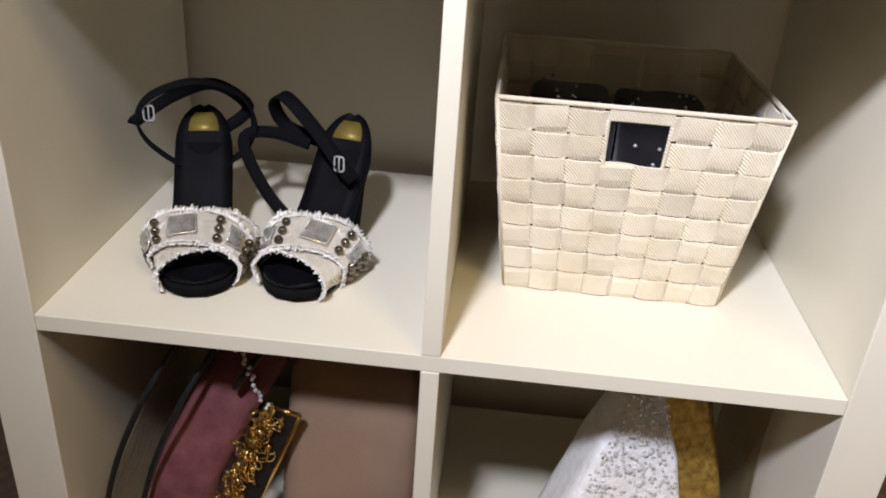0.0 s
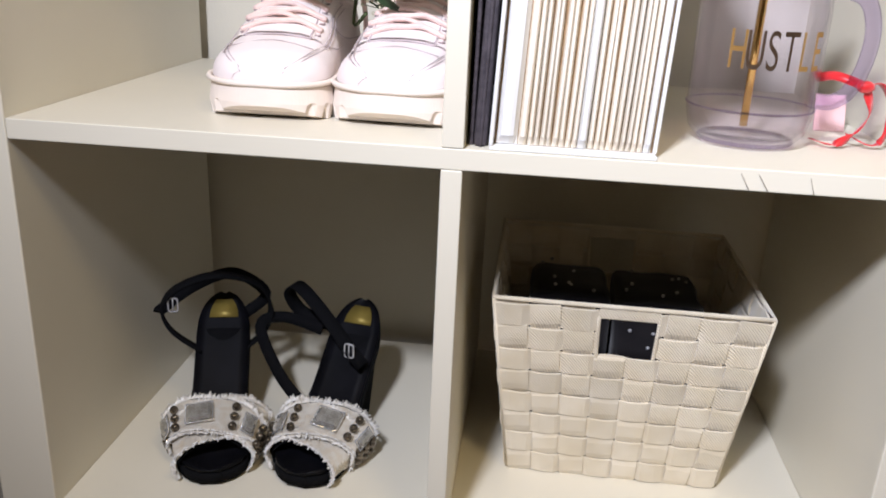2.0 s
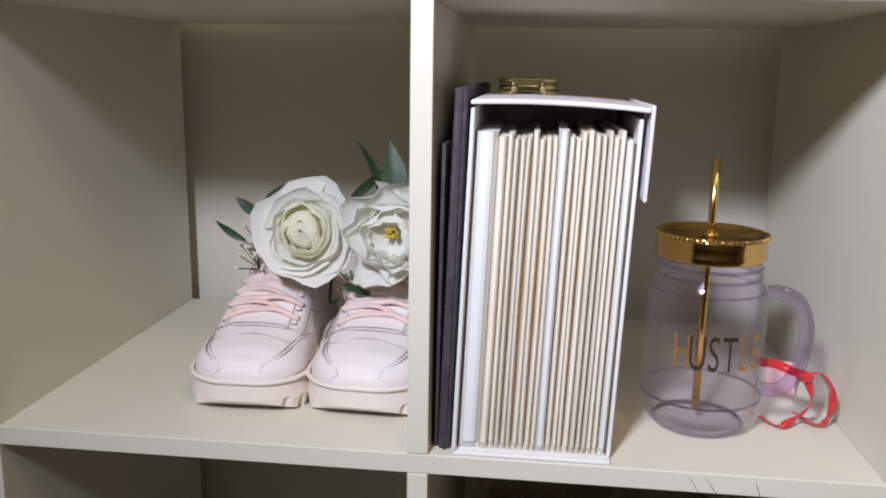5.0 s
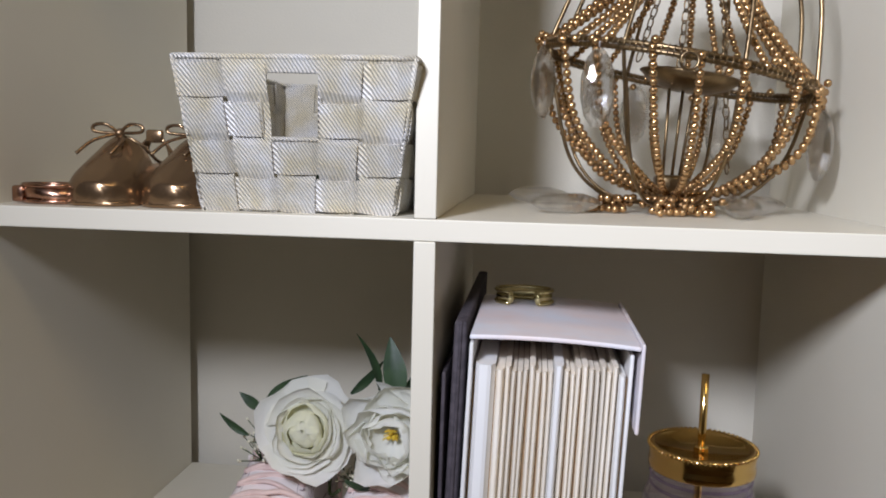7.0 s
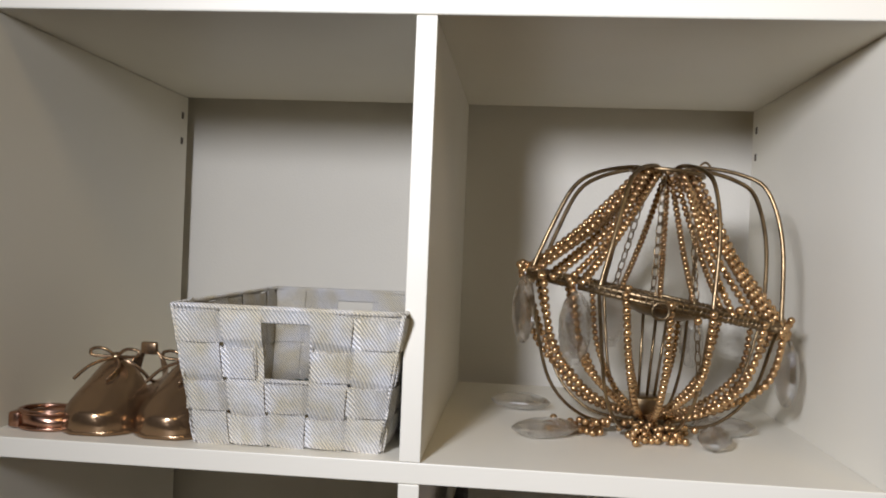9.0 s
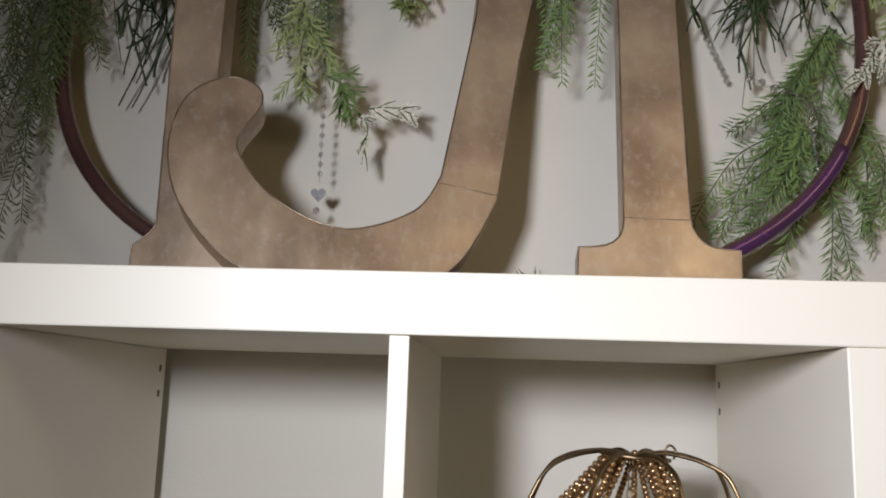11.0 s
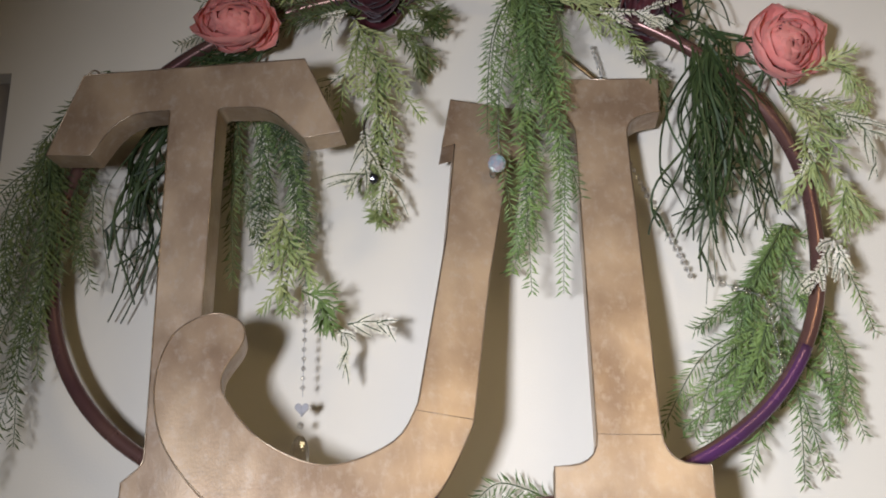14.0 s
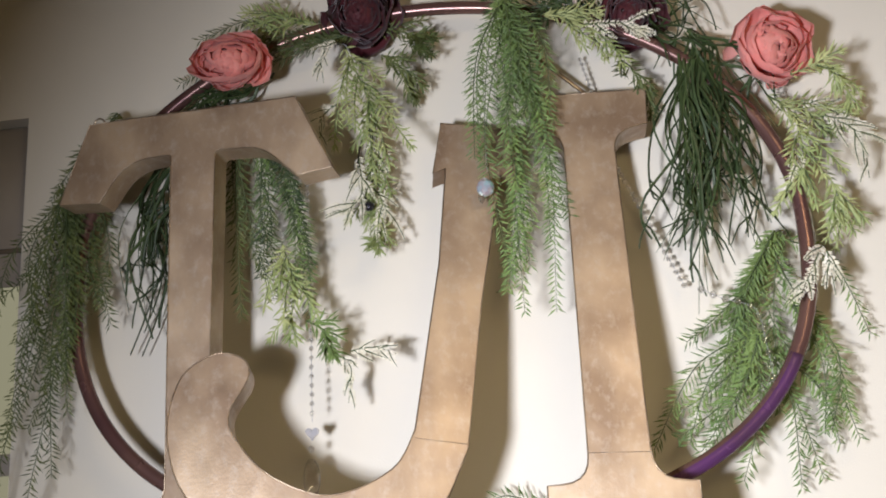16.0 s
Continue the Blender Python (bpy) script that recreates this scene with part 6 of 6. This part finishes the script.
FERN_L, GRASS_L, LIME_L, AST_L = "hanging feathery green fern sprig on the hoop", "dark green grass-like sprig hanging from the hoop", "yellow-green leafy sprig on the hoop", "cream astilbe sprig among the greenery"
SPRIGS = (
    ("fern_sprig", -0.502, 2.011, -0.584, 1.496, 0.345, M_FERN_D, FERN_L, "fern", 6, 0.05),
    ("fern_sprig", -0.512, 1.994, -0.540, 1.648, 0.330, M_FERN_D, FERN_L, "bushy", 6, 0.05),
    ("fern_sprig", -0.486, 2.000, -0.466, 1.758, 0.360, M_FERN_D, FERN_L, "bushy", 4, 0.03),
    ("fern_sprig", -0.517, 1.983, -0.613, 1.754, 0.345, M_FERN_D, FERN_L, "fern", 4, 0.04),
    ("fern_sprig", -0.462, 2.125, -0.549, 1.972, 0.375, M_FERN_D, FERN_L, "fern", 3, 0.03),
    ("grass_sprig", -0.359, 2.053, -0.419, 1.738, 0.370, M_GRASS, GRASS_L, "grass", 3, 0.035),
    ("grass_sprig", -0.337, 2.042, -0.385, 1.858, 0.375, M_GRASS, GRASS_L, "grass", 2, 0.03),
    ("fern_sprig", -0.258, 2.088, -0.217, 1.765, 0.355, M_FERN_D, FERN_L, "bushy", 4, 0.025),
    ("fern_sprig", -0.210, 2.089, -0.181, 1.831, 0.345, M_GRASS, FERN_L, "bushy", 6, 0.035),
    ("fern_sprig", -0.218, 2.024, -0.142, 1.767, 0.345, M_FERN, FERN_L, "fern", 4, 0.02),
    ("lime_sprig", -0.182, 1.885, -0.140, 1.713, 0.340, M_LIME, LIME_L, "lime", 3, 0.02),
    ("lime_sprig", -0.151, 1.772, -0.081, 1.715, 0.335, M_FERN, LIME_L, "lime", 2, 0.008),
    ("astilbe_sprig", -0.092, 1.726, -0.012, 1.717, 0.335, M_ASTILBE, AST_L, "astilbe", 2, 0.014),
    ("astilbe_sprig", -0.097, 1.720, -0.106, 1.655, 0.335, M_ASTILBE, AST_L, "astilbe", 2, 0.006),
    ("lime_sprig", -0.083, 2.179, -0.071, 1.920, 0.345, M_LIME, LIME_L, "lime", 4, 0.03),
    ("astilbe_sprig", -0.079, 2.006, -0.074, 1.850, 0.345, M_ASTILBE, AST_L, "astilbe", 3, 0.014),
    ("lime_sprig", -0.075, 2.070, -0.046, 1.880, 0.372, M_LIME, LIME_L, "lime", 3, 0.018),
    ("astilbe_sprig", -0.066, 1.985, -0.047, 1.838, 0.372, M_ASTILBE, AST_L, "astilbe", 2, 0.010),
    ("lime_sprig", -0.058, 1.930, -0.042, 1.836, 0.372, M_LIME, LIME_L, "lime", 2, 0.008),
    ("astilbe_sprig", -0.058, 2.050, -0.007, 1.944, 0.355, M_ASTILBE, AST_L, "astilbe", 2, 0.012),
    ("fern_sprig", -0.040, 2.159, 0.046, 2.086, 0.355, M_FERN_D, FERN_L, "lime", 3, 0.015),
    ("astilbe_sprig", -0.100, 2.184, -0.152, 2.123, 0.335, M_ASTILBE, AST_L, "astilbe", 3, 0.022),
    ("astilbe_sprig", -0.108, 2.092, -0.132, 2.010, 0.355, M_ASTILBE, AST_L, "astilbe", 2, 0.010),
    ("fern_sprig", 0.157, 2.218, 0.121, 1.947, 0.310, M_FERN, FERN_L, "fern", 7, 0.035),
    ("fern_sprig", 0.147, 2.185, 0.169, 1.755, 0.330, M_FERN, FERN_L, "fern", 6, 0.03),
    ("fern_sprig", 0.146, 2.034, 0.128, 1.721, 0.365, M_FERN, FERN_L, "fern", 3, 0.012),
    ("fern_sprig", 0.163, 2.186, 0.210, 1.842, 0.345, M_FERN, FERN_L, "fern", 3, 0.02),
    ("fern_sprig", 0.152, 2.207, 0.168, 2.013, 0.325, M_FERN, FERN_L, "bushy", 6, 0.04),
    ("grass_sprig", 0.401, 2.106, 0.363, 1.738, 0.360, M_GRASS, GRASS_L, "grass", 5, 0.045),
    ("grass_sprig", 0.412, 2.107, 0.441, 1.805, 0.365, M_GRASS, GRASS_L, "grass", 5, 0.05),
    ("grass_sprig", 0.410, 2.150, 0.500, 1.990, 0.370, M_GRASS, GRASS_L, "grass", 3, 0.04),
    ("grass_sprig", 0.334, 2.202, 0.454, 2.129, 0.375, M_GRASS, GRASS_L, "grass", 2, 0.03),
    ("fern_sprig", 0.490, 1.850, 0.400, 1.620, 0.365, M_FERN, FERN_L, "bushy", 6, 0.09),
    ("fern_sprig", 0.454, 1.719, 0.325, 1.554, 0.365, M_FERN, FERN_L, "bushy", 7, 0.07),
    ("fern_sprig", 0.463, 1.806, 0.447, 1.590, 0.375, M_FERN, FERN_L, "bushy", 6, 0.07),
    ("fern_sprig", 0.500, 1.760, 0.585, 1.560, 0.375, M_FERN, FERN_L, "fern", 4, 0.05),
    ("fern_sprig", 0.475, 1.850, 0.560, 1.690, 0.385, M_FERN, FERN_L, "fern", 3, 0.04),
    ("fern_sprig", 0.460, 1.698, 0.513, 1.527, 0.380, M_FERN, FERN_L, "fern", 4, 0.04),
    ("fern_sprig", 0.160, 1.506, 0.032, 1.488, 0.385, M_FERN, FERN_L, "fern", 2, 0.006),
    ("lime_sprig", 0.499, 2.044, 0.582, 1.939, 0.365, M_LIME, LIME_L, "lime", 4, 0.03),
    ("lime_sprig", 0.527, 2.002, 0.559, 1.830, 0.360, M_LIME, LIME_L, "lime", 3, 0.02),
    ("astilbe_sprig", 0.553, 2.024, 0.614, 1.961, 0.365, M_ASTILBE, AST_L, "astilbe", 4, 0.03),
    ("astilbe_sprig", 0.523, 1.959, 0.520, 1.883, 0.355, M_ASTILBE, AST_L, "astilbe", 2, 0.012),
    ("astilbe_sprig", 0.528, 1.820, 0.492, 1.735, 0.330, M_ASTILBE, AST_L, "astilbe", 2, 0.006),
    ("astilbe_sprig", 0.543, 1.814, 0.542, 1.733, 0.330, M_ASTILBE, AST_L, "astilbe", 2, 0.012),
    ("lime_sprig", 0.535, 2.065, 0.630, 2.030, 0.350, M_LIME, LIME_L, "lime", 3, 0.02),
    ("astilbe_sprig", 0.560, 2.000, 0.605, 1.880, 0.350, M_ASTILBE, AST_L, "astilbe", 3, 0.015),
    ("astilbe_sprig", 0.470, 2.110, 0.600, 2.070, 0.375, M_ASTILBE, AST_L, "astilbe", 3, 0.015),
    ("lime_sprig", 0.540, 1.930, 0.560, 1.790, 0.350, M_LIME, LIME_L, "lime", 2, 0.012),
    ("astilbe_sprig", 0.262, 2.173, 0.353, 2.083, 0.355, M_ASTILBE, AST_L, "astilbe", 3, 0.022),
    ("lime_sprig", 0.211, 2.198, 0.336, 2.126, 0.365, M_LIME, LIME_L, "lime", 3, 0.02),
    ("fern_sprig", 0.304, 2.125, 0.370, 2.051, 0.375, M_FERN_D, FERN_L, "lime", 2, 0.02),
    ("fern_sprig", -0.084, 2.211, -0.373, 2.182, 0.375, M_FERN_D, FERN_L, "bushy", 7, 0.035),
    ("fern_sprig", -0.063, 2.228, 0.108, 2.217, 0.380, M_FERN_D, FERN_L, "lime", 4, 0.02),
    ("lime_sprig", -0.128, 2.232, -0.278, 2.249, 0.380, M_LIME, LIME_L, "lime", 4, 0.03),
    ("grass_sprig", -0.222, 2.164, -0.381, 2.084, 0.380, M_GRASS, GRASS_L, "grass", 3, 0.02),
    ("fern_sprig", 0.312, 2.201, 0.108, 2.222, 0.380, M_GRASS, FERN_L, "lime", 4, 0.015),
)
for i, (nm, x0, z0, x1, z1, y, mt, lb, style, br, spread) in enumerate(SPRIGS):
    sprig(nm, x0, z0, x1, z1, y, mt, lb, style, 100 + i, spread=spread, branches=br, depth=0.022, droop=0.055 if style == "grass" else 0.03)
prop = thing("bare_twig", (0, 0, 0), "thin bare brown twig crossing behind the greenery", "twig")
part("stem", tube([(0.175, 0.39, 2.165), (0.225, 0.388, 2.115), (0.280, 0.385, 2.060)], 0.003, 6), M_GOLDTHREAD, prop)

flower("coral_peony", (-0.256, 0.335, 2.168), (0.05, -0.93, -0.25), 0.056, M_PETAL_C, "large coral pink silk peony at the top of the hoop", "flower", 28, 0.065, 31, tilt=20, bowl=1.0, flat=1.15, wide=1.18)
flower("coral_peony", (0.510, 0.360, 2.108), (-0.15, -0.93, -0.20), 0.058, M_PETAL_C, "large coral pink silk peony with drooping lower petals", "flower", 28, 0.065, 32, tilt=20, bowl=1.0, flat=1.15)
flower("burgundy_peony", (-0.066, 0.380, 2.246), (0.0, -0.90, -0.35), 0.060, M_PETAL_B, "dark burgundy silk peony at the top of the hoop", "flower", 28, 0.08, 33, tilt=14, bowl=0.8)
flower("burgundy_peony", (0.330, 0.380, 2.195), (0.0, -0.88, -0.40), 0.052, M_PETAL_B, "dark burgundy silk peony beside white astilbe", "flower", 28, 0.08, 34, tilt=14, bowl=0.8)
flower("cream_blossom", (0.240, 0.375, 2.222), (0.0, -0.90, -0.30), 0.022, M_PETAL_P, "small cream-pink silk blossom on the hoop", "flower", 10, 0.06, 35, M_STAMEN, 0.4)


# ---- crystal strands ----
def crystal_strand(points, gap, r, label, seed):
    t = thing("crystal_strand", points[0], label, "bead strand", "crystal strands")
    o = Vector(points[0])
    pts = spline([Vector(p) - o for p in points], 10)
    part("thread", tube(pts, 0.0004, 4), M_STUD, t)
    for p in along(pts, gap):
        part("bead", balls([p], r, u=8, v=6), M_CRYSTAL, t)
    return t


s = crystal_strand([(-0.152, 0.350, 2.010), (-0.149, 0.347, 1.832), (-0.149, 0.345, 1.636)], 0.0125, 0.0034, "hanging strand of clear crystal beads with a heart", 1)
o = Vector((-0.152, 0.350, 2.010))
heart = slab([(0.0095 * (math.sin(a) ** 3), 0.0006 * (13 * math.cos(a) - 5 * math.cos(2 * a) - 2 * math.cos(3 * a) - math.cos(4 * a))) for a in [2 * math.pi * q / 28 for q in range(28)]], 0.006, 0.0018)
part("heart", heart, M_STUD, s, "faceted silver crystal heart", m=Matrix.Translation(Vector((-0.149, 0.341, 1.621)) - o), smooth=False)
part("bead", balls([Vector((-0.150, 0.342, 1.600)) - o], 0.0045, u=8, v=6), M_CRYSTAL, s)
place("drop", CRYSTAL, s, m=Matrix.Translation(Vector((-0.150, 0.342, 1.562)) - o) @ Matrix.Scale(0.85, 4))
crystal_strand([(0.275, 0.395, 2.016), (0.300, 0.395, 1.952), (0.344, 0.395, 1.846), (0.367, 0.395, 1.792)], 0.0105, 0.0040, "clear crystal bead strand hanging behind the letter", 2)
crystal_strand([(0.380, 0.340, 1.777), (0.405, 0.338, 1.763), (0.443, 0.336, 1.746), (0.451, 0.335, 1.698), (0.454, 0.335, 1.655)], 0.016, 0.0050, "clear crystal bead strand lying over the fern", 3)
crystal_strand([(0.255, 0.395, 2.140), (0.264, 0.395, 2.102), (0.271, 0.395, 2.070)], 0.0085, 0.0032, "short strand of clear beads behind the letter", 4)
crystal_strand([(0.118, 0.312, 2.163), (0.115, 0.308, 2.055), (0.113, 0.306, 1.953)], 0.020, 0.0024, "thin bead thread ending in an iridescent ball", 5)
jewel = thing("iridescent_ball", (0.110, 0.302, 1.930), "iridescent faceted crystal ball hanging before the letter J", "ornament")
bm = bmesh.new()
bmesh.ops.create_icosphere(bm, subdivisions=2, radius=0.0125)
part("ball", bm, M_IRIS, jewel, smooth=False)
part("cap", lathe([(0.001, 0.0095), (0.004, 0.0098), (0.003, 0.013), (0.001, 0.014)], 10), M_STUD, jewel)
place("drop", CRYSTAL, jewel, m=pose(-0.006, 0, -0.012) @ Matrix.Scale(0.3, 4))
j2 = thing("smoky_jewel", (-0.060, 0.346, 1.931), "small smoky faceted jewel hanging on a black cord", "ornament")
bm = bmesh.new()
bmesh.ops.create_icosphere(bm, subdivisions=2, radius=0.0075)
part("stone", bm, M_JET, j2, smooth=False)
part("cord", tube(spline([(0, 0, 0.006), (-0.013, 0, 0.03), (-0.014, 0.0, 0.07), (-0.008, 0.01, 0.11)], 6), 0.0009, 5), M_PIPING, j2)
